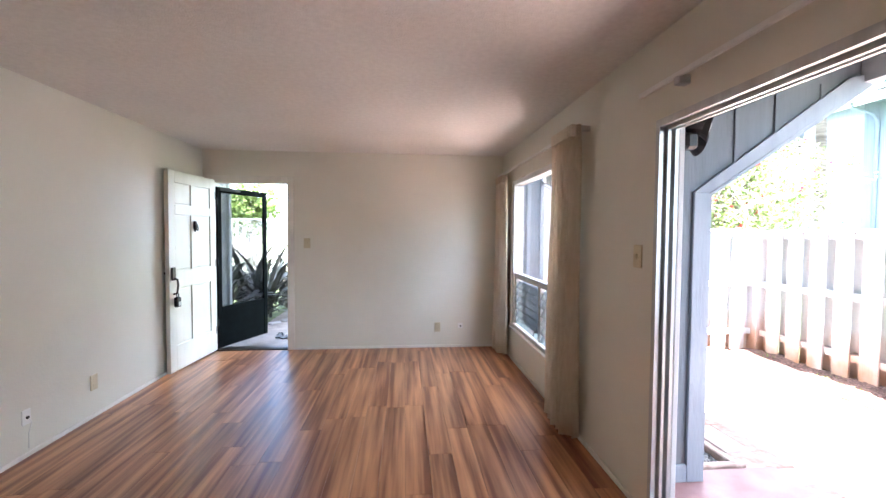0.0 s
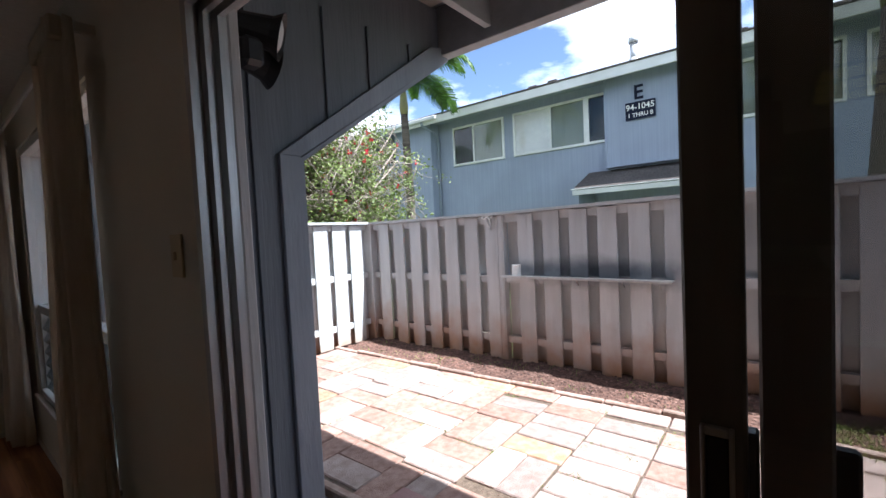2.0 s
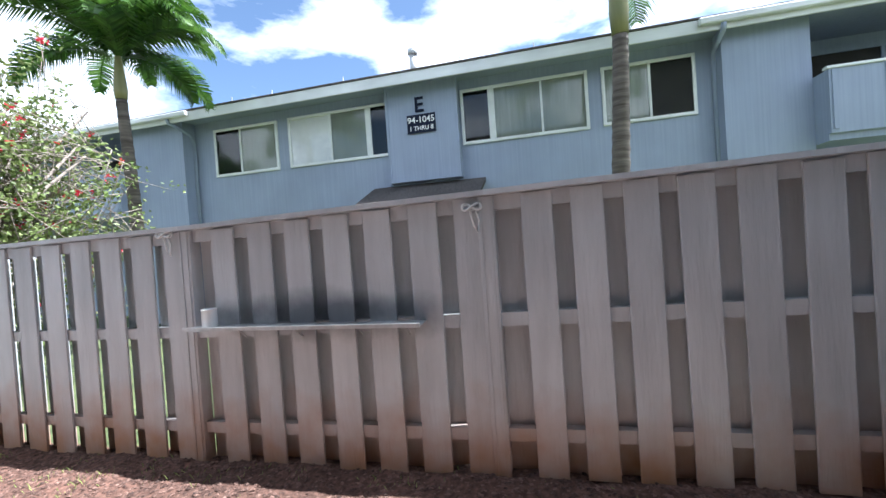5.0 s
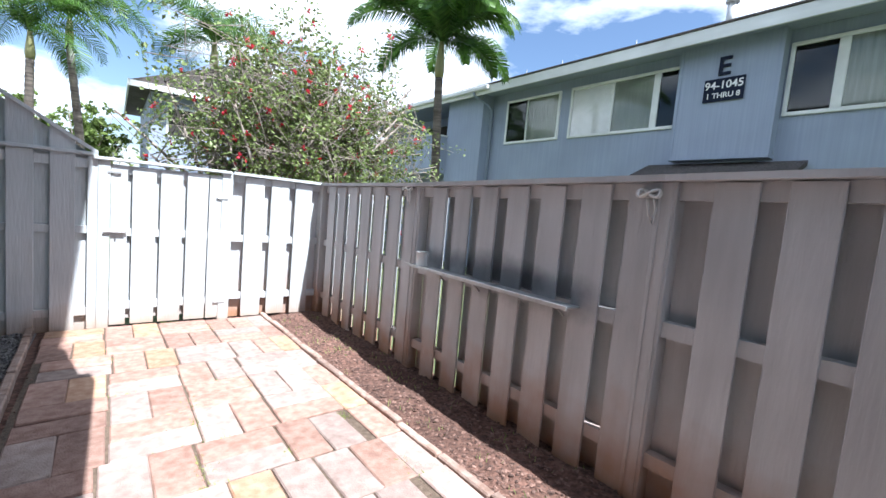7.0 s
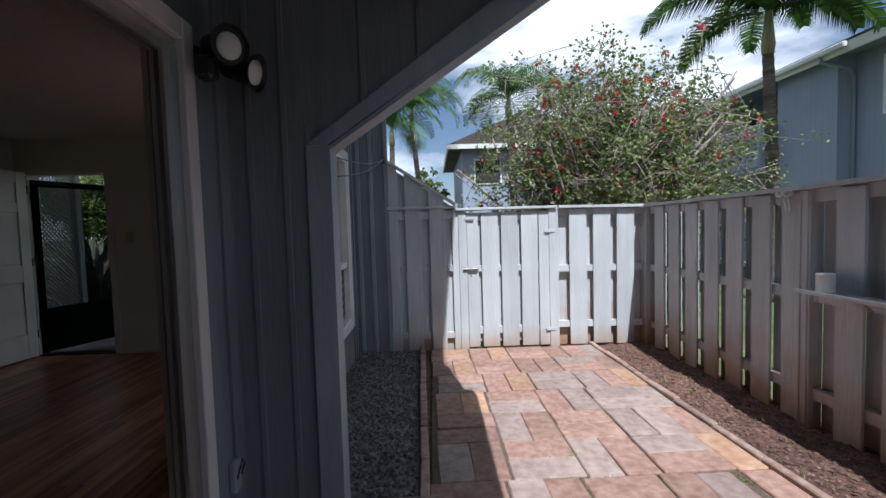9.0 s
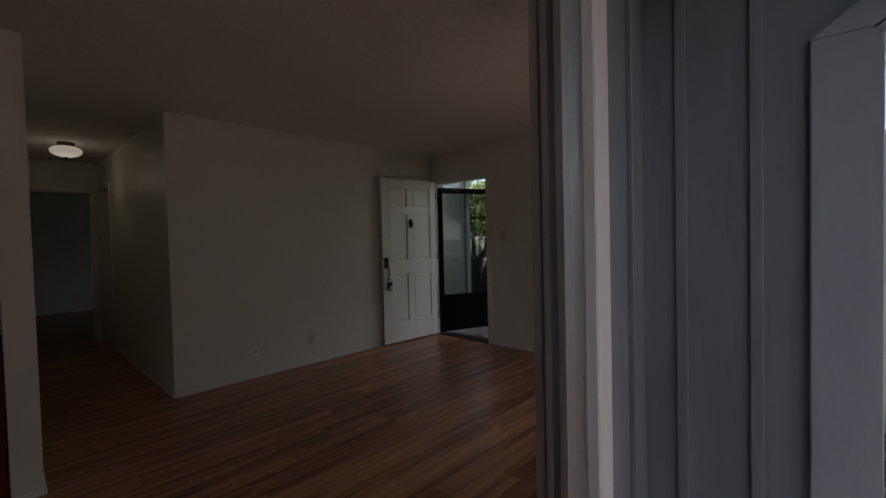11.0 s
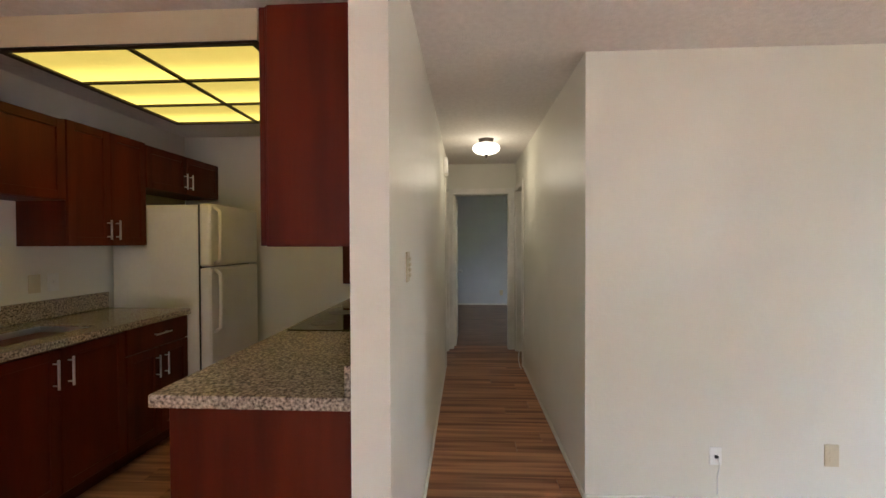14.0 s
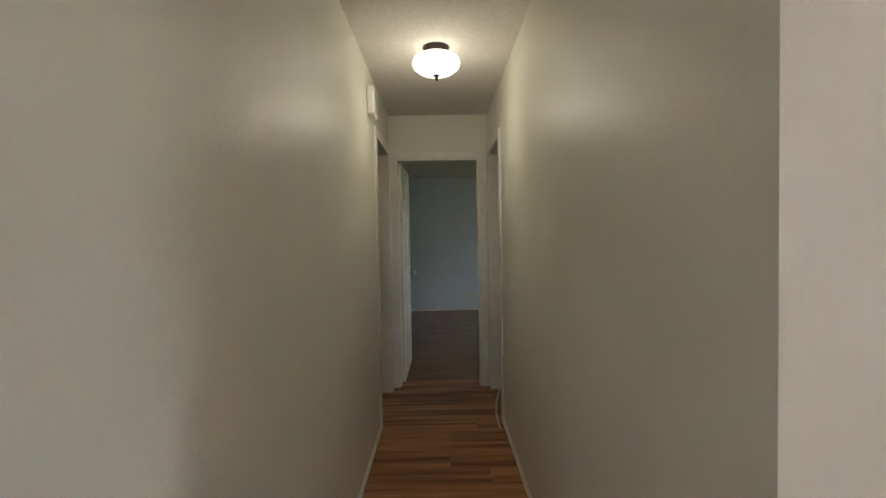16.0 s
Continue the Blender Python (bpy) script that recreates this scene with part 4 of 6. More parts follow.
part("backsplash", boxes(((KX + 0.022, 1.228, 0.914), (-1.315, 1.25, 1.01)), ((KX + 0.002, 0.60, 0.914), (KX + 0.02, 1.25, 1.0)), bevel=0.002), GRANITE, wt)
sk = thing("sink", (-2.10, -0.74, 0.75), "stainless steel undermount kitchen sink", "sink")
bm = boxes(((-2.40, -0.92, 0.70), (-1.80, -0.56, 0.704)), ((-2.402, -0.92, 0.704), (-2.392, -0.56, 0.90)), ((-1.808, -0.92, 0.704), (-1.798, -0.56, 0.90)), ((-2.392, -0.922, 0.704), (-1.808, -0.912, 0.90)), ((-2.392, -0.568, 0.704), (-1.808, -0.558, 0.90)))
part("basin", bm, CHROME, sk)
part("drain", lathe(bmesh.new(), (-2.10, -0.74, 0.704), [(0.045, 0), (0.045, 0.004), (0.03, 0.002)]), CHROME, sk)
fc = thing("faucet", (-2.05, -0.99, 0.91), "brushed steel gooseneck kitchen faucet", "faucet")
part("base", lathe(bmesh.new(), (-2.05, -0.99, 0.91), [(0.028, 0), (0.028, 0.01), (0.02, 0.02), (0.018, 0.07), (0.014, 0.08)]), CHROME, fc)
arc = [(-2.05, -0.99, 0.98)] + [(-2.05, -0.99 + 0.1 * (1 - math.cos(a)), 1.20 + 0.1 * math.sin(a)) for a in np.linspace(0, math.pi, 9)] + [(-2.05, -0.785, 1.13)]
part("spout", tube(bmesh.new(), arc, 0.0125, 10), CHROME, fc)
part("spray_head", cyl(bmesh.new(), (-2.05, -0.785, 1.15), (-2.05, -0.782, 1.05), 0.016, 0.02), CHROME, fc)
part("lever", tube(bmesh.new(), [(-2.03, -0.99, 0.955), (-1.99, -0.99, 0.965), (-1.95, -0.99, 0.975)], 0.007), CHROME, fc)
plate("wall_outlet", (-2.52, KY, 1.14), "y+", 0.072, 0.115, IVORY, "ivory wall outlet above the worktop", "outlet", "outlet")
plate("light_switch", (-2.64, KY, 1.14), "y+", 0.072, 0.115, WHITEP, "white switch plate above the worktop", "switch", "switch")
ct = thing("cooktop", (-2.65, 0.88, 0.912), "black glass cooktop set in the granite", "cooktop")
part("glass_top", boxes(((-3.02, 0.635, 0.913), (-2.27, 1.17, 0.921)), bevel=0.003), COOKTOP, ct)
for cx_, cy_, r in ((-2.46, 0.77, 0.075), (-2.83, 0.77, 0.09), (-2.46, 1.03, 0.09), (-2.83, 1.03, 0.075)):
    bm = bmesh.new()
    lathe(bm, (cx_, cy_, 0.9212), [(r, 0), (r, 0.0006), (r - 0.004, 0.0006)], 28)
    part("burner_ring", bm, DARKALU, ct)

fg = thing("fridge", (-3.44, -0.68, 0), "off-white top-freezer fridge with two doors", "fridge")
part("body", boxes(((-3.79, KY + 0.03, 0.03), (-3.075, -0.385, 1.675)), bevel=0.006), FRIDGE, fg)
for z0, z1 in ((0.10, 1.205), (1.215, 1.685)):
    d = part("fridge_door", boxes(((-3.79, -0.375, z0), (-3.075, -0.29, z1)), bevel=0.012), FRIDGE, fg)
    a, b = (0.72, 1.19) if z0 < 1 else (1.235, 1.66)
    part("handle", tube(bmesh.new(), [(-3.13, -0.29, a), (-3.125, -0.245, a + 0.03), (-3.12, -0.235, (a + b) / 2), (-3.125, -0.245, b - 0.03), (-3.13, -0.29, b)], 0.014, 8), FRIDGE, d, "curved off-white handle")
part("gasket", boxes(((-3.785, -0.385, 0.10), (-3.08, -0.375, 1.68))), DIM, fg)
part("grille", boxes(((-3.78, -0.40, 0.012), (-3.085, -0.33, 0.095)), bevel=0.004), FRIDGE, fg)

# lit ceiling box with yellow diffusers
lb = thing("kitchen_light_box", (-2.42, 0.1, 2.27), "boxed kitchen ceiling light with six yellowed diffusers, lit", "ceiling light")
X0, X1, Y0, Y1, ZB = -3.03, -1.82, -0.50, 0.71, 2.265
part("box_frame", boxes(((X1 - 0.03, Y0, ZB), (X1, Y1, H)), ((X0, Y0, ZB), (X0 + 0.03, Y1, H)), ((X0 + 0.03, Y0, ZB), (X1 - 0.03, Y0 + 0.03, H)), ((X0 + 0.03, Y1 - 0.03, ZB), (X1 - 0.03, Y1, H))), BOXPAINT, lb)
strips = [((X0 + 0.03, Y0 + 0.0, ZB - 0.012), (X1, Y0 + 0.035, ZB - 0.001)), ((X0 + 0.03, Y1 - 0.035, ZB - 0.012), (X1, Y1, ZB - 0.001)), ((X0, Y0, ZB - 0.012), (X0 + 0.03, Y1, ZB - 0.001)), ((X1 - 0.03, Y0 + 0.035, ZB - 0.013), (X1, Y1 - 0.035, ZB - 0.001))]
strips += [((X0 + 0.03, 0.095, ZB - 0.011), (X1 - 0.03, 0.12, ZB - 0.001))]
w3 = (X1 - X0 - 0.06) / 3
for k in (1, 2):
    strips.append(((X0 + 0.03 + k * w3 - 0.012, Y0 + 0.035, ZB - 0.012), (X0 + 0.03 + k * w3 + 0.012, Y1 - 0.035, ZB - 0.0005)))
dn, dl = DIFFUSER.node_tree.nodes, DIFFUSER.node_tree.links      # emission graded across each row, brightest at its far side; no tube is built
dgeo, dsep, dfr, dmr = dn.new("ShaderNodeNewGeometry"), dn.new("ShaderNodeSeparateXYZ"), dn.new("ShaderNodeMath"), dn.new("ShaderNodeMapRange")
dsh, dfl = dn.new("ShaderNodeMath"), dn.new("ShaderNodeMath")
dsh.operation, dfl.operation, dfr.operation = "SUBTRACT", "DIVIDE", "FRACT"
dsh.inputs[1].default_value, dfl.inputs[1].default_value = X0 + 0.03, w3
dmr.interpolation_type = "SMOOTHERSTEP"
dmr.inputs["From Min"].default_value, dmr.inputs["From Max"].default_value = 0.05, 0.75
dmr.inputs["To Min"].default_value, dmr.inputs["To Max"].default_value = 0.062, 0.026
dl.new(dgeo.outputs["Position"], dsep.inputs[0])
dl.new(dsep.outputs[0], dsh.inputs[0])
dl.new(dsh.outputs[0], dfl.inputs[0])
dl.new(dfl.outputs[0], dfr.inputs[0])
dl.new(dfr.outputs[0], dmr.inputs["Value"])
dl.new(dmr.outputs[0], dn["Principled BSDF"].inputs["Emission Strength"])
for a, b in strips:
    part("grid_strip", boxes((a, b), bevel=0.001), BRONZE, lb, "dark brown grid strip")
for k in range(3):
    for y0, y1 in ((Y0 + 0.036, 0.094), (0.121, Y1 - 0.036)):
        part("diffuser", boxes(((X0 + 0.043 + k * w3, y0, ZB - 0.002), (X0 + 0.017 + (k + 1) * w3, y1, ZB + 0.003))), DIFFUSER, lb, "glowing yellow plastic diffuser")
# ---------------------------------------------------------------- lanai: wing wall, roof, siding battens
GY0, GY1 = 2.40, 2.48
bm = bmesh.new()
prism(bm, [(EX, -0.03), (1.80, -0.03), (1.80, 1.675), (2.80, 2.345), (2.80, 2.60), (EX, 2.60)], "y", GY0, GY1)
structure("wing_wall", bm, OUTSIDE, "blue grey siding wing wall with a cut-away corner")
bm = boxes(((1.71, GY0 - 0.02, -0.03), (1.805, GY0, 1.68)), ((1.40, GY0 - 0.02, -0.03), (1.71, GY0, 0.075)), bevel=0.003)
prism(bm, [(1.71, 1.68), (1.805, 1.68), (2.80, 2.345), (2.80, 2.40), (2.66, 2.365)], "y", GY0 - 0.02, GY0)
prism(bm, [(1.80, 1.670), (1.817, 1.662), (2.815, 2.33), (2.80, 2.346)], "y", GY0 - 0.02, GY1 + 0.02)
box(bm, (1.80, GY0 - 0.02, -0.03), (1.817, GY1 + 0.02, 1.67), 0.002)
structure("wing_wall_trim", bm, OUTTRIM, "pale grey painted trim along the cut-away edge")
def battens(name, items, material=OUTSIDE):
    structure(name, boxes(*items, bevel=0.002), material, "narrow vertical siding battens")


battens("wing_wall_battens", [((x - 0.012, GY0 - 0.012, z), (x + 0.012, GY0, 2.33)) for x, z in ((1.47, 0.08), (1.62, 0.08), (1.965, 1.79), (2.215, 1.96), (2.50, 2.16))])
battens("patio_wall_battens", [((EX, y - 0.015, -0.1), (EX + 0.014, y + 0.015, 2.5)) for y in (2.30, 2.62, 2.86, 5.0, 5.12)] + [((EX, y - 0.012, 2.06), (EX + 0.012, y + 0.012, 2.5)) for y in (0.0, 0.4, 0.8, 1.2, 1.6, 2.0)])
structure("lanai_roof_deck", boxes(*[((EX, -1.6 + 0.2 * k + 0.003, 2.60), (2.70, -1.4 + 0.2 * k - 0.003, 2.62)) for k in range(2, 20)]), SHEATH, "plank deck above the lanai rafters")
structure("lanai_beam", boxes(((2.755, -1.12, 2.345), (2.83, GY1, 2.62)), bevel=0.004), RAFTER, "grey painted beam at the lanai edge")
structure("lanai_ledger", boxes(((EX, -1.12, 2.46), (EX + 0.04, GY0, 2.60)), bevel=0.003), RAFTER, "grey painted ledger board on the wall")
raf = thing("lanai_rafters", (2.0, 0.4, 2.46), "grey painted rafters over the lanai", "rafters")
for k in range(9):
    y = 2.065 - 0.39 * k
    part("rafter", boxes(((EX + 0.041, y - 0.02, 2.40), (2.754, y + 0.02, 2.598)), bevel=0.003), RAFTER, raf)
structure("wall_lanai_end", boxes(((EX, -1.22, -0.12), (2.83, -1.12, 2.62))), OUTSIDE, "plain siding wall at the other end of the lanai")

# second wing wall at the house corner by the gate
structure("corner_wing_wall", boxes(((EX, 5.24, -0.12), (1.765, 5.33, 4.95))), OUTSIDE, "tall blue grey siding wall at the house corner")
battens("corner_wing_battens", [((x - 0.02, 5.226, -0.1), (x + 0.02, 5.24, 4.9)) for x in (1.44, 1.58, 1.745)], OUTTRIM)

spot = thing("twin_spotlight", (EX, 2.16, 1.97), "black twin-head outdoor spotlight with a motion sensor on the siding", "spotlight")
part("mount", cyl(bmesh.new(), (EX, 2.16, 1.96), (EX + 0.035, 2.16, 1.96), 0.055, 0.045, 18), BLACK, spot)
for c, d in (((EX + 0.13, 2.10, 1.985), (0.80, -0.55, -0.25)), ((EX + 0.16, 2.20, 1.935), (0.97, -0.12, -0.25))):
    c, d = Vector(c), Vector(d).normalized()
    bm = cyl(bmesh.new(), c - d * 0.07, c + d * 0.03, 0.038, 0.052, 18)
    cyl(bm, c + d * 0.03, c + d * 0.06, 0.052, 0.072, 18, caps=False)
    cyl(bm, c + d * 0.046, c + d * 0.048, 0.062, 0.062, 18)
    hd = part("lamp_head", bm, BLACK, spot, "black cone lamp head")
    part("lens", lathe_to(c + d * 0.049, d, [(0.046, 0.0), (0.046, 0.004), (0.030, 0.010), (0.004, 0.013)]), BLIND, hd, "white lamp lens")
    part("arm", tube(bmesh.new(), [(EX + 0.03, 2.16, 1.96), c - d * 0.06], 0.015), BLACK, spot)
bm = boxes(((EX + 0.05, 2.055, 1.86), (EX + 0.115, 2.12, 1.945)), bevel=0.014)
tube(bm, [(EX + 0.03, 2.15, 1.95), (EX + 0.08, 2.09, 1.93)], 0.014)
part("sensor", bm, BLACK, spot, "black motion sensor")
ob_ = thing("outdoor_outlet", (EX, 2.265, 0.31), "grey outdoor outlet box with a loop handle cover", "outlet")
part("box", boxes(((EX, 2.235, 0.24), (EX + 0.03, 2.295, 0.37)), bevel=0.006), OUTTRIM, ob_)
part("cover_loop", tube(bmesh.new(), [(EX + 0.03, 2.245, 0.30), (EX + 0.045, 2.245, 0.35), (EX + 0.045, 2.265, 0.375), (EX + 0.045, 2.285, 0.35), (EX + 0.03, 2.285, 0.30)], 0.004, 6), BLACK, ob_)
cl = thing("clothes_line", (1.80, 2.5, 1.7), "black clothes line strung between the wing walls", "clothes line")
for z0 in (1.67, 1.56):
    part("line", tube(bmesh.new(), [Vector((1.76, 2.52, z0)).lerp(Vector((1.735, 5.2, 2.07)), t) - Vector((0, 0, 0.05 * math.sin(math.pi * t))) for t in np.linspace(0, 1, 9)], 0.0035, 5), BLACK, cl)
part("hook", tube(bmesh.new(), [(1.78, GY1 + 0.02, 1.70), (1.775, GY1 + 0.05, 1.70), (1.77, GY1 + 0.06, 1.60), (1.775, GY1 + 0.035, 1.56), (1.78, GY1 + 0.05, 1.52)], 0.006, 6), BLACK, cl)
part("hook", tube(bmesh.new(), [(1.735, 5.225, 2.09), (1.735, 5.19, 2.08), (1.735, 5.18, 2.04), (1.735, 5.20, 2.03)], 0.006, 6), BLACK, cl)

# ---------------------------------------------------------------- patio floor
PZ = -0.05
structure("patio_slab", boxes(((EX, -1.12, -0.13), (2.395, 2.505, -0.03)), bevel=0.008), SLAB, "red painted concrete patio slab")
structure("soil_strip", boxes(((1.9, -1.3, -0.14), (4.75, 5.35, -0.085))), SOIL, "red brown soil under the pavers")


def soil_height(x, y):
    """The bank of soil climbs from the kerb to the foot of the fence, unevenly."""
    u = min(1.0, max(0.0, (x - 4.08) / 0.5))
    foot = -0.045 + 0.018 * (5.2 - y) * 0.75
    return -0.075 + (foot + 0.06) * u + 0.008 * math.sin(5.1 * y + 3 * x) + 0.006 * math.sin(13 * y - 9 * x) + 0.004 * math.sin(31 * y + 22 * x)


bm = bmesh.new()
rows_ = [[bm.verts.new((x, y, soil_height(x, y))) for x in np.linspace(4.04, 4.74, 15)] for y in np.linspace(-1.1, 5.2, 127)]
for a, b in zip(rows_, rows_[1:]):
    for k in range(14):
        bm.faces.new((a[k], a[k + 1], b[k + 1], b[k])).smooth = True
structure("soil_bank", bm, SOIL, "dark red brown soil banked along the foot of the fence")
structure("paver_sand", boxes(((2.2, -1.1, -0.0848), (3.97, 5.2, -0.063))), SAND, "sandy soil filling the paver joints")
gk = thing("gravel_kerb", (2.13, 3.9, -0.05), "row of low stained bricks edging the gravel bed", "kerb")
KB = mesh_of("kerb_brick", boxes(((-0.026, -0.2, -0.05), (0.026, 0.2, 0.05)), bevel=0.008), KERB)
rng = random.Random(4)
for k in range(7):
    y = 2.72 + 0.408 * k
    piece("brick", KB, gk, pose(2.165 - 0.012 * k, y, PZ - 0.02 + rng.uniform(-0.006, 0.006), rng.uniform(-1, 1), rng.uniform(-2, 2), 1.7 + rng.uniform(-1, 1)))
for k in range(2):
    piece("brick", KB, gk, pose(1.62 + 0.4 * k, 2.55, PZ - 0.02, 0, 0, 90 + rng.uniform(-1, 1)))
kb = thing("fence_kerb", (4.05, 2.5, -0.05), "low stained brick kerb between pavers and soil strip", "kerb")
for k in range(15):
    y = 5.02 - 0.406 * k
    piece("brick", KB, kb, pose(4.00 + 0.030 * (5.1 - y) + 0.006 * rng.uniform(-1, 1), y, PZ - 0.024 + rng.uniform(-0.008, 0.008), rng.uniform(-1.5, 1.5), rng.uniform(-2, 2), 1.7 + rng.uniform(-1.2, 1.2)))


def stones(name, area, count, size, flat, material, label, z, seed, wild=0.5, ground=None):
    """Many small uneven stones or chips in one mesh."""
    r = np.random.RandomState(seed)
    ico = np.array([(0, 0, 1), (0.9, 0, 0.1), (0.1, 0.9, -0.1), (-0.9, 0.1, 0.1), (0, -0.9, 0), (0, 0, -1)], float)
    tri = [(0, 1, 2), (0, 2, 3), (0, 3, 4), (0, 4, 1), (5, 2, 1), (5, 3, 2), (5, 4, 3), (5, 1, 4)]
    vs, fs = [], []
    for k in range(count):
        a = r.uniform(0, 2 * math.pi)
        s = size * r.uniform(0.5, 1.4)
        pts = ico * (1 + wild * r.uniform(-0.4, 0.4, (6, 1))) * (s, s * r.uniform(0.45, 1), s * flat)
        ca, sa = math.cos(a), math.sin(a)
        pts = np.c_[pts[:, 0] * ca - pts[:, 1] * sa, pts[:, 0] * sa + pts[:, 1] * ca, pts[:, 2] + r.uniform(-0.25, 0.25) * pts[:, 0]]
        x, y = r.uniform(area[0], area[1]), r.uniform(area[2], area[3])
        pts += (x, y, (ground(x, y) if ground else 0.0) + z + r.uniform(-0.3, 0.7) * s * flat)
        fs += [tuple(i + 6 * k for i in f) for f in tri]
        vs.append(pts)
    me = bpy.data.meshes.new(name)
    me.from_pydata(np.concatenate(vs).tolist(), [], fs)
    me.materials.append(material)
    return tagged(new(name, me), label, name.replace("_", " "), kind="stuff")


structure("gravel_bed", boxes(((EX, 2.52, -0.13), (2.13, 5.24, -0.072))), PEBBLE, "bed of grey gravel beside the house")
stones("gravel", (EX + 0.01, 2.115, 2.6, 5.225), 5200, 0.0165, 0.6, PEBBLE, "loose grey gravel in the bed by the house", -0.068, 3)
stones("mulch", (4.10, 4.70, -1.05, 5.18), 5200, 0.017, 0.3, CHIPS, "red brown wood chips on the soil strip", 0.001, 5, ground=soil_height)
stones("joint_sand", (2.2, 4.05, -1.6, 5.2), 2600, 0.007, 0.5, CHIPS, "sandy grit in the paver joints", -0.06, 6)


def blades(name, spots, per, material, label, seed, tall=0.05, spread=0.05, ratio=0.6):
    r = random.Random(seed)
    vs, fs = [], []
    for x, y, z, k in spots:
        for _ in range(int(per * k)):
            bx, by, a = x + r.gauss(0, spread), y + r.gauss(0, spread * ratio), r.uniform(0, 6.28)
            h, w = tall * r.uniform(0.4, 1.2), 0.0021
            lean = r.uniform(0.2, 1.0) * h
            c, s = math.cos(a), math.sin(a)
            i = len(vs)
            vs += [(bx - s * w, by + c * w, z), (bx + s * w, by - c * w, z), (bx + c * lean * 0.5 + s * w * 0.8, by + s * lean * 0.5 - c * w * 0.8, z + h * 0.7), (bx + c * lean, by + s * lean, z + h)]
            fs += [(i, i + 1, i + 2), (i, i + 2, i + 3)]
    me = bpy.data.meshes.new(name)
    me.from_pydata(vs, [], fs)
    me.materials.append(material)
    return tagged(new(name, me), label, "grass", kind="stuff")


# ---------------------------------------------------------------- board-on-board fences
F_TOP, F_BOT = 1.525, 0.0
BW = 0.196          # board width and pitch
def board_mesh(name, w, z0, z1, t=0.018, paint=FENCEP):
    return mesh_of(name, boxes(((-t / 2, -w / 2, z0), (t / 2, w / 2, z1)), bevel=0.003), paint)


FRONT = {w: board_mesh("board", w, F_BOT, F_TOP, paint=GATEP if w == BW else FENCEP) for w in (0.16, 0.168, 0.178, BW)}
BACK = board_mesh("back_board", 0.232, -0.02, F_TOP - 0.02)


def fence_section(m, length, label, first=0.14, BP=0.265, cap=True, posts=(True, True), bw=BW, lift=(0.0, 0.0), paint=FENCEP):
    """Local y runs along the fence, local +x is its back; the near face is at x = 0. lift: how much higher it stands at its two ends."""
    f = thing("fence_section", (0, 0, 0), label, "fence", "patio fence")
    f.matrix_basis = m
    PLACE[f.name] = Matrix()

    def up(y):
        return lift[0] + (lift[1] - lift[0]) * y / length

    def long_bar(x0, x1, z0, z1):
        return prism(bmesh.new(), [(0, z0 + up(0)), (length, z0 + up(length)), (length, z1 + up(length)), (0, z1 + up(0))], "x", x0, x1)
    for z0, z1 in ((1.445, F_TOP), (0.815, 0.888), (0.185, 0.255)):
        part("rail", long_bar(0.02, 0.078, z0, z1), paint, f)
    r = random.Random(round(length * 100) + round(m.translation.y * 10))
    n = int((length - first) / BP) + 2
    for k in range(n):
        y = first + BP * k
        if y + bw / 2 < length + 0.03:
            piece("board", FRONT[bw], f, pose(0.010 + r.uniform(-0.002, 0.002), y, up(y) + r.uniform(-0.012, 0.0), r.uniform(-0.25, 0.25), 0, r.uniform(-0.4, 0.4)))
        if y + BP / 2 < length - 0.02:
            piece("back_board", BACK, f, pose(0.09, y + BP / 2, up(y) + r.uniform(-0.02, 0.012), r.uniform(-0.2, 0.2), 0, 0))
    if first - BP / 2 > 0.03:
        piece("back_board", BACK, f, pose(0.09, first - BP / 2, up(0)))
    if cap:
        part("cap_rail", long_bar(-0.045, 0.08, F_TOP + 0.002, F_TOP + 0.03), paint, f)
    if posts[0]:
        part("post", boxes(((-0.006, -0.045, -0.12), (0.085, 0.045, F_TOP + up(0))), bevel=0.004), paint, f)
        part("post_strip", boxes(((-0.012, -0.03, -0.03), (-0.0065, -0.018, F_TOP + up(0) - 0.004)), ((-0.012, 0.022, -0.03), (-0.0065, 0.034, F_TOP + up(0) - 0.004)), bevel=0.001), paint, f)
    return f


FX = 4.625
for y0, y1, y_first, pitch, wide, low, high in ((3.18, 5.215, 0.09, 0.2785, 0.178, -0.045, -0.055), (1.185, 3.18, 0.098, 0.267, 0.168, -0.005, -0.045), (-1.12, 1.185, 0.015, 0.2525, 0.16, 0.04, -0.005)):
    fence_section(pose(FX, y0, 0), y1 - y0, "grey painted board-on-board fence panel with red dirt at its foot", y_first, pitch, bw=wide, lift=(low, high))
part_corner = thing("fence_post", (FX, 5.25, -0.1), "grey painted corner post of the patio fence", "fence post")
part("post", boxes(((FX - 0.03, 5.15, -0.12), (FX + 0.1, 5.30, F_TOP - 0.055)), bevel=0.004), FENCEP, part_corner)
# end fence with the gate: local y runs toward -x, its near face looks back along the patio
fence_section(pose(FX - 0.03, 5.216, 0, 0, 0, 90), FX - 0.03 - 3.64, "grey painted board-on-board fence panel beside the gate", first=0.2, posts=(False, False), lift=(-0.05, -0.04), paint=GATEP)
gp = thing("gate_post", (3.59, 5.25, 0), "grey painted gate post with hinge strap", "gate post", "gate posts")
part("post", boxes(((3.535, 5.205, -0.12), (3.64, 5.29, 1.50)), bevel=0.004), GATEP, gp)
for z in (0.12, 1.22):
    part("hinge", boxes(((3.49, 5.196, z), (3.60, 5.204, z + 0.035)), bevel=0.002), GATEP, gp)
gp = thing("gate_post", (2.57, 5.25, 0), "grey painted gate post at the latch side", "gate post", "gate posts")
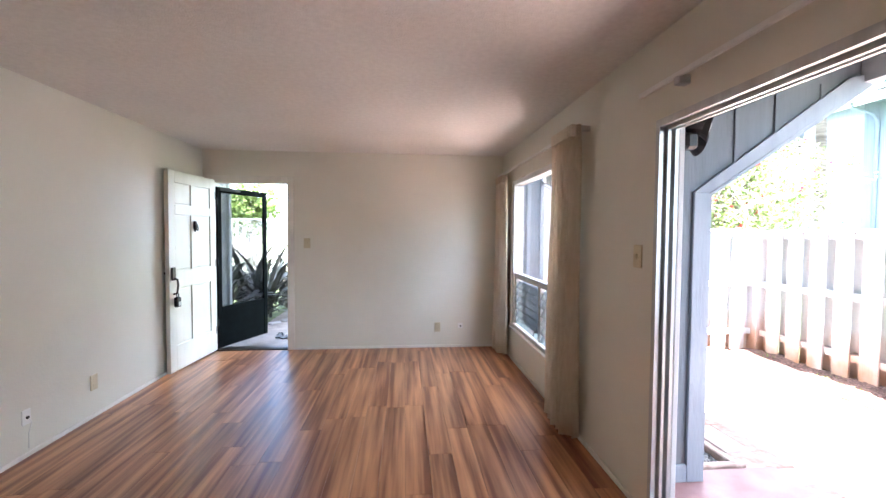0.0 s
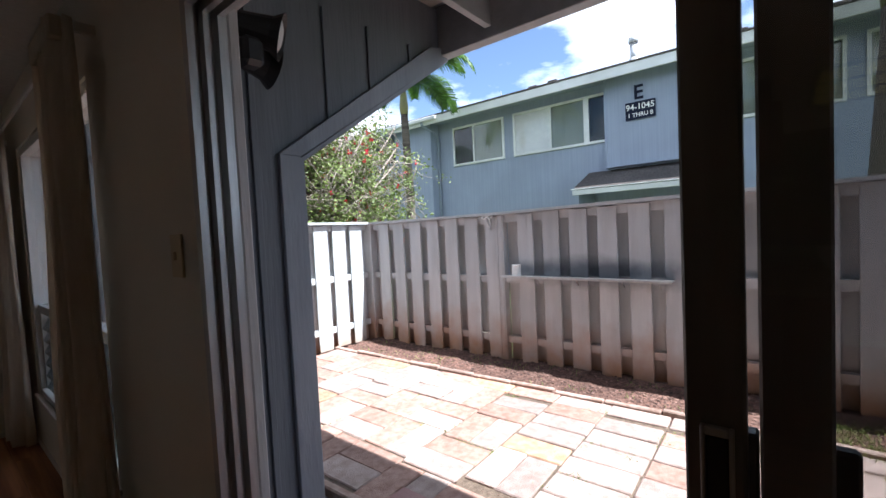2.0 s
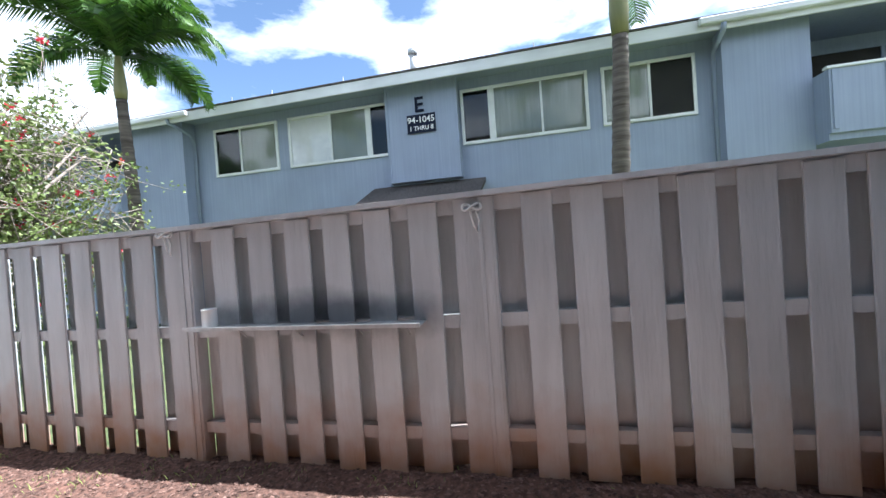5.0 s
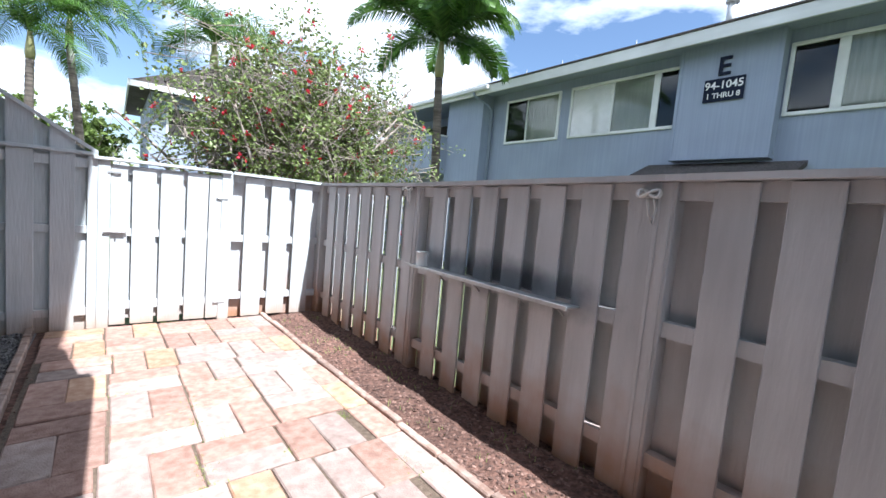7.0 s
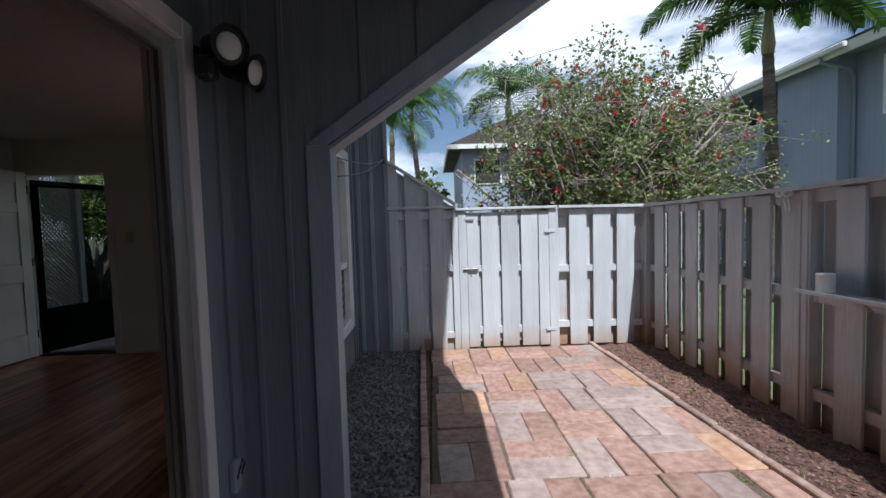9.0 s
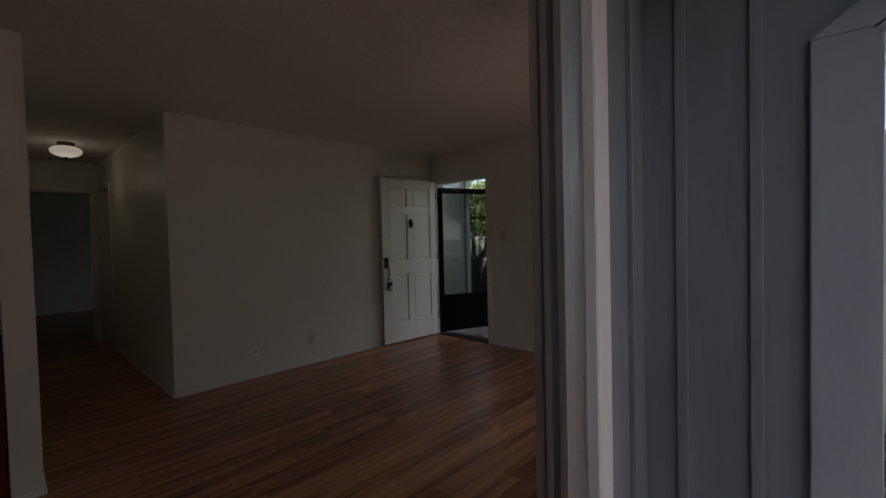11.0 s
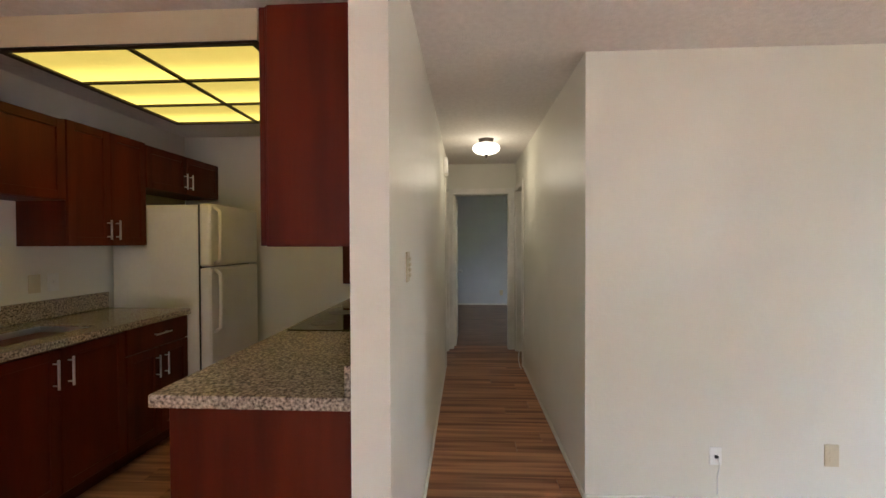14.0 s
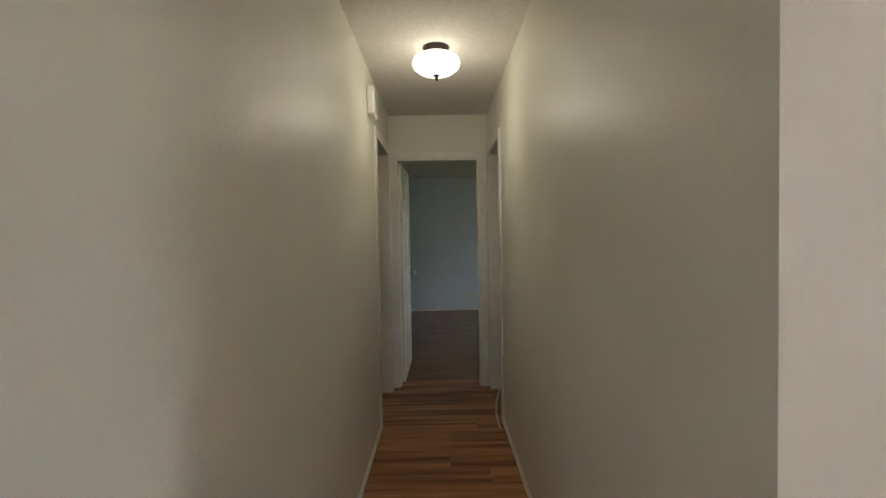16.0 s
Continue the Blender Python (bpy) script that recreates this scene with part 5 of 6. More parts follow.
part("post", boxes(((2.53, 5.205, -0.12), (2.619, 5.29, 1.50)), bevel=0.004), GATEP, gp)
gate = thing("garden_gate", (3.07, 5.22, 0), "grey painted board gate with a sliding bolt, closed", "gate")
for z0, z1 in ((1.38, 1.46), (0.80, 0.87), (0.10, 0.18)):
    part("gate_rail", boxes(((2.615, 5.236, z0), (3.525, 5.275, z1)), bevel=0.003), GATEP, gate)
GB = mesh_of("gate_board", boxes(((-0.093, -0.01, -0.045), (0.093, 0.01, 1.455)), bevel=0.003), GATEP)
GBB = mesh_of("gate_back_board", boxes(((-0.07, -0.01, 0.0), (0.07, 0.01, 1.44)), bevel=0.003), GATEP)
GN = mesh_of("narrow_gate_board", boxes(((-0.062, -0.01, -0.045), (0.062, 0.01, 1.455)), bevel=0.003), GATEP)
piece("board", GN, gate, pose(2.685, 5.226, 0))
for x in (2.876, 3.096, 3.318):
    piece("board", GB, gate, pose(x, 5.226, 0, 0, 0.2 * (x - 3), 0))
piece("board", GN, gate, pose(3.485, 5.226, 0))
for x in (2.768, 2.986, 3.206, 3.42):
    piece("back_board", GBB, gate, pose(x, 5.286, 0))
bm = boxes(((2.575, 5.196, 0.822), (2.745, 5.204, 0.862)), bevel=0.002)
cyl(bm, (2.57, 5.186, 0.842), (2.73, 5.186, 0.842), 0.007, seg=8)
box(bm, (2.66, 5.165, 0.834), (2.675, 5.196, 0.85), 0.002)
part("bolt", bm, GALV, gate, "grey sliding bolt latch")
part("upper_latch", boxes(((2.60, 5.198, 1.375), (2.70, 5.206, 1.40)), bevel=0.002), GALV, gate)
structure("trim_gate_cap", boxes(((2.50, 5.175, 1.487), (3.62, 5.32, 1.515)), bevel=0.004), GATEP, "grey painted cap board over the gate")
# taller raked panel between gate and house
rk = thing("raked_fence_panel", (2.15, 5.22, 0), "grey painted fence panel with a sloping top beside the house", "fence", "patio fence")
for z0, z1 in ((0.815, 0.885), (0.06, 0.13), (1.40, 1.485)):
    part("rail", boxes(((1.77, 5.236, z0), (2.53, 5.275, z1)), bevel=0.003), GATEP, rk)
part("ledge", boxes(((1.75, 5.19, 1.515), (2.53, 5.275, 1.545)), bevel=0.004), GATEP, rk)
for x0, x1 in ((1.77, 1.865), (1.945, 2.11), (2.21, 2.375), (2.46, 2.53)):
    part("board", boxes(((x0, 5.216, -0.10), (x1, 5.236, 1.514)), bevel=0.003), GATEP, rk)
    zt = [2.03 - 0.66 * (x - 1.77) for x in (x0, x1)]
    if zt[1] > 1.55:
        bm = bmesh.new()
        prism(bm, [(x0, 1.546), (x1, 1.546), (x1, zt[1]), (x0, zt[0])], "y", 5.216, 5.236)
        part("board", bm, GATEP, rk)
for x0, x1 in ((1.85, 1.96), (2.09, 2.23), (2.36, 2.48)):
    part("back_board", boxes(((x0, 5.277, -0.10), (x1, 5.295, 1.50)), bevel=0.003), GATEP, rk)
    bm = bmesh.new()
    prism(bm, [(x0, 1.50), (x1, 1.50), (x1, 2.0 - 0.66 * (x1 - 1.77)), (x0, 2.0 - 0.66 * (x0 - 1.77))], "y", 5.277, 5.295)
    part("back_board", bm, GATEP, rk)
bm = bmesh.new()
prism(bm, [(1.765, 2.03), (1.765, 2.065), (2.53, 1.56), (2.53, 1.525)], "y", 5.19, 5.31)
part("cap_rail", bm, GATEP, rk)
fence_section(pose(FX - 0.01, -1.12, 0, 0, 0, 90), 1.80, "grey painted board-on-board fence panel closing the patio", bw=0.178, posts=(False, False), lift=(0.04, 0.03))

# shelf, can and rope cleats on the fence
sh = thing("fence_shelf", (FX - 0.06, 2.27, 0.845), "narrow weathered metal shelf screwed to the fence", "shelf")
part("board", boxes(((FX - 0.125, 1.56, 0.848), (FX - 0.002, 3.11, 0.858)), ((FX - 0.128, 1.56, 0.842), (FX - 0.122, 3.11, 0.866)), bevel=0.001), GALV, sh)
for y in (1.66, 1.95, 2.35, 2.75):
    part("bracket", tube(bmesh.new(), [(FX - 0.10, y, 0.846), (FX - 0.05, y, 0.82), (FX - 0.004, y, 0.78)], 0.006, 6), GALV, sh)
can = thing("tin_can", (FX - 0.065, 2.965, 0.860), "dull white tin can standing on the fence shelf", "can")
part("can_body", lathe(bmesh.new(), (FX - 0.065, 2.965, 0.860), [(0.046, 0), (0.048, 0.004), (0.046, 0.008), (0.046, 0.105), (0.048, 0.109), (0.046, 0.113), (0.042, 0.110)], 20), BLIND, can)
for y, z in ((3.31, 1.455), (1.255, 1.455)):
    cw = thing("rope_cleat", (FX - 0.02, y, z), "white rope wound on a small metal cleat", "rope cleat", "fence cleats")
    part("cleat", boxes(((FX - 0.03, y - 0.045, z - 0.01), (FX - 0.012, y + 0.045, z + 0.008)), ((FX - 0.012, y - 0.014, z - 0.02), (FX, y + 0.014, z + 0.02)), bevel=0.003), GALV, cw)
    pts = [(FX - 0.03 + 0.016 * math.cos(a * 1.7), y + 0.05 * math.sin(a), z + 0.018 * math.sin(2 * a) + 0.01) for a in np.linspace(0, 12, 40)]
    part("rope", tube(bmesh.new(), pts, 0.0065, 5), SIGNW, cw, "wound white rope")
    part("rope_tail", tube(bmesh.new(), [(FX - 0.022, y - 0.02, z), (FX - 0.02, y - 0.035, z - 0.06), (FX - 0.016, y - 0.026, z - 0.13), (FX - 0.02, y - 0.005, z - 0.09), (FX - 0.022, y + 0.012, z)], 0.006, 5), SIGNW, cw)

# ---------------------------------------------------------------- building across the way
FXB = 10.45
bld = thing("apartment_building", (12.5, 3, -0.1), "two-storey blue grey apartment building with white window frames", "building")
for x, y0, y1 in ((FXB, -1.9, 8.68), (FXB - 0.35, 8.68, 10.1), (FXB - 0.35, -3.1, -1.9), (FXB + 0.9, 10.1, 16.0), (FXB + 0.9, -9.0, -3.1)):
    part("wall", boxes(((x, y0, -0.3), (17, y1, 4.30))), BLUE, bld)
ss = part("stair_shaft", boxes(((FXB - 0.22, 2.47, 2.39), (FXB, 3.91, 4.28))), BLUE, bld, "shallow projecting wall panel")
for a, b in (((2.47, 2.39), (2.52, 4.28)), ((3.86, 2.39), (3.91, 4.28)), ((2.52, 2.39), (3.86, 2.43))):
    part("corner_strip", boxes(((FXB - 0.235, *a), (FXB - 0.22, *b))), BLUE, ss)
bm = bmesh.new()
prism(bm, [(9.86, 4.28), (9.86, 4.36), (13.4, 5.45), (17.4, 4.36), (17.4, 4.28)], "y", -9.5, 16.6)
part("roof", bm, SHINGLE, bld, "low dark shingled roof")
part("fascia", boxes(((9.82, -9.5, 4.14), (9.86, 16.6, 4.335)), bevel=0.004), FASCIA, bld, "white fascia board")
part("soffit", boxes(((9.86, -9.5, 4.255), (FXB + 1.0, 16.6, 4.278))), BLUE, bld)
part("drip_edge", boxes(((9.80, -9.5, 4.338), (9.90, 16.6, 4.372)), bevel=0.004), SHINGLE, bld, "ragged dark shingle edge")
for y0, y1 in ((8.2, 16.6), (-9.5, -1.5)):
    part("gutter", boxes(((9.72, y0, 4.22), (9.818, y1, 4.325)), bevel=0.015), FASCIA, bld, "white gutter")
for y in (8.72, -1.84):
    part("downspout", tube(bmesh.new(), [(9.77, y, 4.22), (9.80, y, 4.14), (10.35 if y < 0 else 10.3, y - 0.04, 4.0), (10.40, y - 0.05, 3.85), (10.40, y - 0.05, -0.1)], 0.04, 8), BLUE, bld, "painted downspout")
bm = bmesh.new()
tube(bm, [(10.6, 3.38, 4.5), (10.6, 3.38, 5.0)], 0.07, 14)
lathe(bm, (10.6, 3.38, 4.98), [(0.085, 0), (0.10, 0.01), (0.10, 0.11), (0.085, 0.12)], 16)
lathe(bm, (10.6, 3.38, 4.5), [(0.16, 0), (0.09, 0.16), (0.075, 0.18)], 16)
part("vent_pipe", bm, GALV, bld, "galvanised roof vent pipe")
for y, s in ((1.5, 0.05), (5.1, 0.06), (5.6, 0.05), (0.2, 0.05), (-0.9, 0.06)):
    part("roof_vent", boxes(((10.3, y - 0.11, 4.44), (10.5, y + 0.11, 4.44 + 0.09 + s)), bevel=0.01), SHINGLE, bld)
for y in (6.4, 4.75, 2.35, 1.0, -0.6, 7.4):
    part("roof_pin", cyl(bmesh.new(), (10.2, y, 4.42), (10.2, y, 4.62), 0.012, seg=6), GALV, bld)
# small porch roof under the shaft
bm = bmesh.new()
prism(bm, [(FXB - 0.95, 1.90), (FXB - 0.95, 1.97), (FXB, 2.36), (FXB, 2.28)], "y", 2.05, 4.35)
part("porch_roof", bm, SHINGLE, bld, "dark shingled porch roof")
part("porch_fascia", boxes(((FXB - 0.99, 2.03, 1.82), (FXB - 0.95, 4.37, 1.92)), ((FXB - 1.0, 2.0, 1.93), (FXB - 0.93, 4.4, 1.95)), bevel=0.003), FASCIA, bld)
for y in (2.05, 4.25):
    part("porch_cheek", boxes(((FXB - 0.95, y, 1.6), (FXB, y + 0.1, 1.89))), BLUE, bld)
# a building number and letter
sg = part("sign_board", boxes(((FXB - 0.255, 2.90, 3.30), (FXB - 0.236, 3.47, 3.655)), bevel=0.004), NAVY, bld, "navy number board with white lettering")
text_part("number", "94-1045", 0.165, pose(FXB - 0.257, 3.185, 3.545, 90, 0, -90), SIGNW, sg, "white number 94-1045", 0.003)
text_part("number", "1 THRU 8", 0.115, pose(FXB - 0.257, 3.185, 3.385, 90, 0, -90), SIGNW, sg, "white words 1 THRU 8", 0.003)
text_part("letter", "E", 0.40, pose(FXB - 0.24, 3.215, 3.83, 90, 0, -90), NAVY, bld, "navy letter E", 0.012)


def far_window(y0, y1, z0, z1, bars, fills):
    """bars: (y, half width); fills: (ya, yb, what)."""
    w = part("window", boxes(((FXB - 0.045, y0, z0), (FXB + 0.01, y0 + 0.055, z1)), ((FXB - 0.045, y1 - 0.055, z0), (FXB + 0.01, y1, z1)), ((FXB - 0.045, y0 + 0.055, z0), (FXB + 0.01, y1 - 0.055, z0 + 0.055)),
                             ((FXB - 0.045, y0 + 0.055, z1 - 0.055), (FXB + 0.01, y1 - 0.055, z1)), *[((FXB - 0.04, y - h, z0 + 0.055), (FXB + 0.008, y + h, z1 - 0.055)) for y, h in bars], bevel=0.004), WINFR, bld, "white window frame")
    for ya, yb, what in fills:
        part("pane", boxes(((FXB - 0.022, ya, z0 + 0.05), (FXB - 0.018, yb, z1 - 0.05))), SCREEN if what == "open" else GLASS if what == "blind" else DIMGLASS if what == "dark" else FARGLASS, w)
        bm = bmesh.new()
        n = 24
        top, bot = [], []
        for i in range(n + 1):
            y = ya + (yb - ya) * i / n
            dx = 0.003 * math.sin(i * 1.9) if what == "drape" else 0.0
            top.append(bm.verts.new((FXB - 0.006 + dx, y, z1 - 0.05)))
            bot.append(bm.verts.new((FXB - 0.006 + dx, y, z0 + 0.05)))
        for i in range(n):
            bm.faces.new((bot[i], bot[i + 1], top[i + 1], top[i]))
        # dark and open: no cloth, a near-black sheet painted as the unlit room
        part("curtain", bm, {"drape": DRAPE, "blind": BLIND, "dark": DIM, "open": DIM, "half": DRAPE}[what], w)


far_window(6.50, 8.14, 2.99, 4.05, [(7.45, 0.02)], [(6.53, 7.45, "drape"), (7.45, 8.1, "dark")])
far_window(3.90, 6.23, 2.99, 4.06, [(5.23, 0.02), (4.37, 0.06)], [(5.23, 6.2, "blind"), (4.43, 5.23, "half"), (3.93, 4.31, "dark")])
far_window(0.11, 2.44, 3.01, 4.06, [(1.85, 0.06), (0.93, 0.02)], [(1.91, 2.4, "dark"), (0.93, 1.79, "drape"), (0.14, 0.93, "half")])
far_window(-1.62, -0.12, 3.03, 4.06, [(-0.9, 0.02)], [(-0.9, -0.15, "drape"), (-1.6, -0.9, "open")])
for y0, y1 in ((10.1, 13.2), (-6.4, -3.1)):
    bal = part("balcony", boxes(((9.72, y0, 2.35), (9.78, y1, 3.27)), ((9.78, y0, 2.35), (11.3, y0 + 0.06, 3.27)), ((9.78, y1 - 0.06, 2.35), (11.3, y1, 3.27)), ((9.78, y0, 2.25), (11.35, y1, 2.35))), BLUE, bld, "solid balcony parapet")
    part("balcony_cap", boxes(((9.69, y0 - 0.03, 3.272), (9.81, y1 + 0.03, 3.31)), ((9.81, y0 - 0.03, 3.272), (11.3, y0 + 0.09, 3.31)), bevel=0.004), FASCIA, bal)
    for k in range(6):
        y = y0 + 0.06 + (y1 - y0 - 0.12) * k / 5
        part("panel_strip", boxes(((9.70, y - 0.03, 2.4), (9.719, y + 0.03, 3.26)), bevel=0.003), BLUE, bal)
    # flat near-black sheet as the doorway's shade, no opening behind it
    dw = part("balcony_door", boxes(((FXB + 0.86, y0 + 0.3, 2.36), (FXB + 0.898, y1 - 0.4, 4.05))), DIM, bld, "near-black sheet standing in for a dim balcony doorway")
    part("door_rail", boxes(((FXB + 0.83, y0 + 0.3, 3.98), (FXB + 0.859, y1 - 0.4, 4.08)), ((FXB + 0.83, (y0 + y1) / 2 - 0.03, 2.36), (FXB + 0.859, (y0 + y1) / 2 + 0.03, 3.98))), BLUE, dw)
bld.location += Vector((0, -0.06, 0.12))
# a further house beyond the shrub
hs = thing("far_house", (4.5, 21, 0), "pale grey two-storey house far behind the trees", "house")
part("wall", boxes(((3.6, 19, -0.12), (9.5, 26, 4.6))), BLUE, hs)
bm = bmesh.new()
prism(bm, [(3.0, 4.6), (3.0, 4.75), (6.5, 6.2), (10.0, 4.75), (10.0, 4.6)], "y", 18.4, 26.5)
part("roof", bm, SHINGLE, hs)
part("fascia", boxes(((2.95, 18.4, 4.55), (3.0, 26.5, 4.78)), ((3.0, 18.36, 4.55), (10, 18.4, 4.74))), FASCIA, hs)
for x0, x1 in ((4.1, 5.3), (6.3, 7.7)):
    w = part("window", boxes(((x0, 18.95, 3.1), (x1, 19.0, 4.2))), WINFR, hs)
    # near-black panes carry the dimness of the rooms in their colour
    part("pane", boxes(((x0 + 0.07, 18.93, 3.17), (x1 - 0.07, 18.949, 4.13))), DIM, w)

# ---------------------------------------------------------------- plants
def raw(name, vs, fs, material, parent=None, label=""):
    me = bpy.data.meshes.new(name)
    me.from_pydata(vs, [], fs)
    me.materials.append(material)
    ob = new(name, me)
    if parent:
        ob.parent = parent
        ob.matrix_parent_inverse = PLACE.get(parent.name, Matrix()).inverted()
    return tagged(ob, label)


def palm(base, top, fronds, length, seed, label, r0=0.13, shaft=0.75, droop=1.0, leaflets=46):
    rr = random.Random(seed)
    base, top = Vector(base), Vector(top)
    p = thing("palm_tree", base, label, "palm tree", "palms")
    n = 46
    pts = [base.lerp(top, i / n) + Vector((0.05 * math.sin(i * 0.09), 0.04 * math.sin(i * 0.07 + 1), 0)) for i in range(n + 1)]
    part("trunk", tube(bmesh.new(), pts, [r0 * (1.1 - 0.35 * i / n) * (1.05 if i % 2 else 0.96) for i in range(n + 1)], 12), PALMTR, p, "ringed grey palm trunk")
    s0, s1 = pts[-1], pts[-1] + Vector((0, 0, shaft))
    part("crownshaft", tube(bmesh.new(), [s0, s0.lerp(s1, 0.2), s0.lerp(s1, 0.6), s1], [r0 * 0.8, r0 * 0.95, r0 * 0.7, r0 * 0.4], 12), SHAFT, p, "smooth green crownshaft")
    vs, fs = [], []
    for k in range(fronds):
        az = k * 2.4 + rr.uniform(-0.3, 0.3)
        rise = rr.choice((1.4, 1.2, 1.0, 0.75, 0.45)) + rr.uniform(-0.1, 0.1)
        out = Vector((math.cos(az), math.sin(az), 0))
        ln = length * rr.uniform(0.8, 1.1)
        prev, spine = s1 - Vector((0, 0, rr.uniform(0, 0.15))), []
        ang = rise
        m_ = 22
        for i in range(m_ + 1):
            spine.append((prev.copy(), ang))
            prev = prev + (out * math.cos(ang) + Vector((0, 0, math.sin(ang)))) * (ln / m_)
            ang -= droop * (0.05 + 0.09 * i / m_) * (1.2 if rise > 0.8 else 1.0)
        side = out.cross(Vector((0, 0, 1)))
        for i in range(m_):
            a, b = spine[i][0], spine[i + 1][0]
            w = 0.018 * (1 - i / m_) + 0.004
            q = len(vs)
            vs += [a - side * w, a + side * w, b + side * w, b - side * w]
            fs.append((q, q + 1, q + 2, q + 3))
        for i in range(leaflets):
            u = 0.08 + 0.92 * i / leaflets
            j = min(int(u * m_), m_ - 1)
            a = spine[j][0].lerp(spine[j + 1][0], u * m_ - j)
            d = (spine[j + 1][0] - spine[j][0]).normalized()
            ll = length * 0.29 * (math.sin(math.pi * (0.12 + 0.85 * u)) ** 0.7) * rr.uniform(0.85, 1.1)
            up = side.cross(d)
            for s in (-1, 1):
                tip = a + (side * s * 0.75 + d * 0.55 + up * (0.15 + 0.2 * rr.random())).normalized() * ll * 0.55
                end = tip + (side * s * 0.45 + d * 0.4 - Vector((0, 0, 0.55))).normalized() * ll * 0.55
                w = d * 0.016
                q = len(vs)
                vs += [a - w, a + w, tip + w * 1.1, tip - w * 1.1, end]
                fs += [(q, q + 1, q + 2, q + 3), (q + 3, q + 2, q + 4)]
    raw("crown", [tuple(v) for v in vs], fs, FROND, p, "arching feathery green fronds")
    return p


palm((8.0, 7.55, -0.1), (7.75, 7.38, 3.92), 19, 2.0, 11, "tall palm with arching fronds beside the grey building", 0.105, 0.72, 0.85, 62)
palm((8.2, -0.05, -0.1), (8.12, -0.1, 3.7), 13, 2.2, 5, "tall ringed palm standing before the grey building", 0.125, 1.5, 1.0)
palm((0.6, 16.5, -0.1), (0.9, 16.2, 4.3), 15, 2.4, 21, "slender palm behind the fence", 0.12, 0.7, 1.1, 34)
palm((1.9, 17.6, -0.1), (1.6, 17.3, 5.2), 15, 2.5, 22, "slender palm behind the fence", 0.12, 0.7, 1.1, 34)
palm((5.1, 15.3, -0.1), (5.0, 15.2, 5.0), 16, 2.5, 23, "palm with pale fronds behind the flowering shrub", 0.13, 0.7, 1.0, 34)


def shrub_tree(base, centre, radii, seed, limbs, leaves, flowers, label, leaf=LEAF, size=0.075, twigs=420, reach=1.05):
    """A many-stemmed shrub: limbs, thin bare twigs, leaves in clumps with gaps, red flower heads."""
    rr = random.Random(seed)
    base, centre = Vector(base), Vector(centre)
    p = thing("flowering_tree", base, label, "tree")
    bm = bmesh.new()
    tips = []

    def shell(f0=0.35, f1=1.0):
        while True:
            v = Vector((rr.uniform(-1, 1), rr.uniform(-1, 1), rr.uniform(-1, 1)))
            if 0.05 < v.length < 1:
                v = v.normalized() * rr.uniform(f0, f1)
                return centre + Vector((v.x * radii[0], v.y * radii[1], v.z * radii[2]))
    for _ in range(limbs):
        a = base + Vector((rr.uniform(-0.15, 0.15), rr.uniform(-0.15, 0.15), 0))
        b = shell(0.3, 0.75)
        mid = a.lerp(b, 0.5) + Vector((rr.uniform(-0.2, 0.2), rr.uniform(-0.2, 0.2), rr.uniform(0, 0.25)))
        tube(bm, [a, a.lerp(mid, 0.5) + Vector((0, 0, 0.1)), mid, b], [0.05, 0.04, 0.028, 0.012], 6)
        tips += [b, mid, a.lerp(b, 0.75)]
    part("trunk", bm, TWIG, p, "several thin grey stems")
    bm = bmesh.new()
    ends = []
    for _ in range(twigs):
        a = rr.choice(tips) + Vector((rr.gauss(0, 0.05), rr.gauss(0, 0.05), rr.gauss(0, 0.05)))
        b = shell(0.5, reach if rr.random() < 0.25 else 1.0)
        b = a.lerp(b, min(1.0, (0.75 + 0.6 * (reach - 1.05)) / max(0.2, (b - a).length)))
        m_ = a.lerp(b, 0.5) + Vector((rr.gauss(0, 0.06), rr.gauss(0, 0.06), rr.gauss(0.03, 0.06)))
        tube(bm, [a, m_, b], [0.007, 0.0045, 0.0022], 4)
        ends.append(b)
        tips.append(b)
    part("twig_mass", bm, TWIG, p, "tangle of bare grey twigs", "stuff")
    vs, fs = [], []
    for _ in range(leaves):
        c = rr.choice(ends)
        o = c + Vector((rr.gauss(0, 0.085), rr.gauss(0, 0.085), rr.gauss(0.03, 0.07)))
        d = Vector((rr.gauss(0, 1), rr.gauss(0, 1), rr.gauss(0.1, 0.7))).normalized()
        s = d.cross(Vector((rr.gauss(0, 1), rr.gauss(0, 1), rr.gauss(0, 1)))).normalized()
        l_, w = size * rr.uniform(0.7, 1.3), size * 0.33
        up = d.cross(s) * 0.15 * l_
        q = len(vs)
        vs += [o, o + d * l_ * 0.45 + s * w + up, o + d * l_, o + d * l_ * 0.45 - s * w + up]
        fs += [(q, q + 1, q + 2), (q, q + 2, q + 3)]
    raw("crown", [tuple(v) for v in vs], fs, leaf, p, "loose crown of small green leaves")
    vs, fs = [], []
    for _ in range(flowers):
        c = rr.choice(ends) + Vector((rr.gauss(0, 0.08), rr.gauss(0, 0.08), rr.gauss(0.05, 0.07)))
        for _ in range(7):
            d = Vector((rr.gauss(0, 1), rr.gauss(0, 1), rr.gauss(0, 1))).normalized()
            s = d.cross(Vector((0.3, 0.2, 0.9))).normalized() * 0.018
            q = len(vs)
            vs += [c, c + d * 0.03 + s, c + d * 0.05, c + d * 0.03 - s]
            fs += [(q, q + 1, q + 2), (q, q + 2, q + 3)]
    if flowers:
        raw("flower_mass", [tuple(v) for v in vs], fs, PETAL, p, "scattered bright red flower heads")
    return p


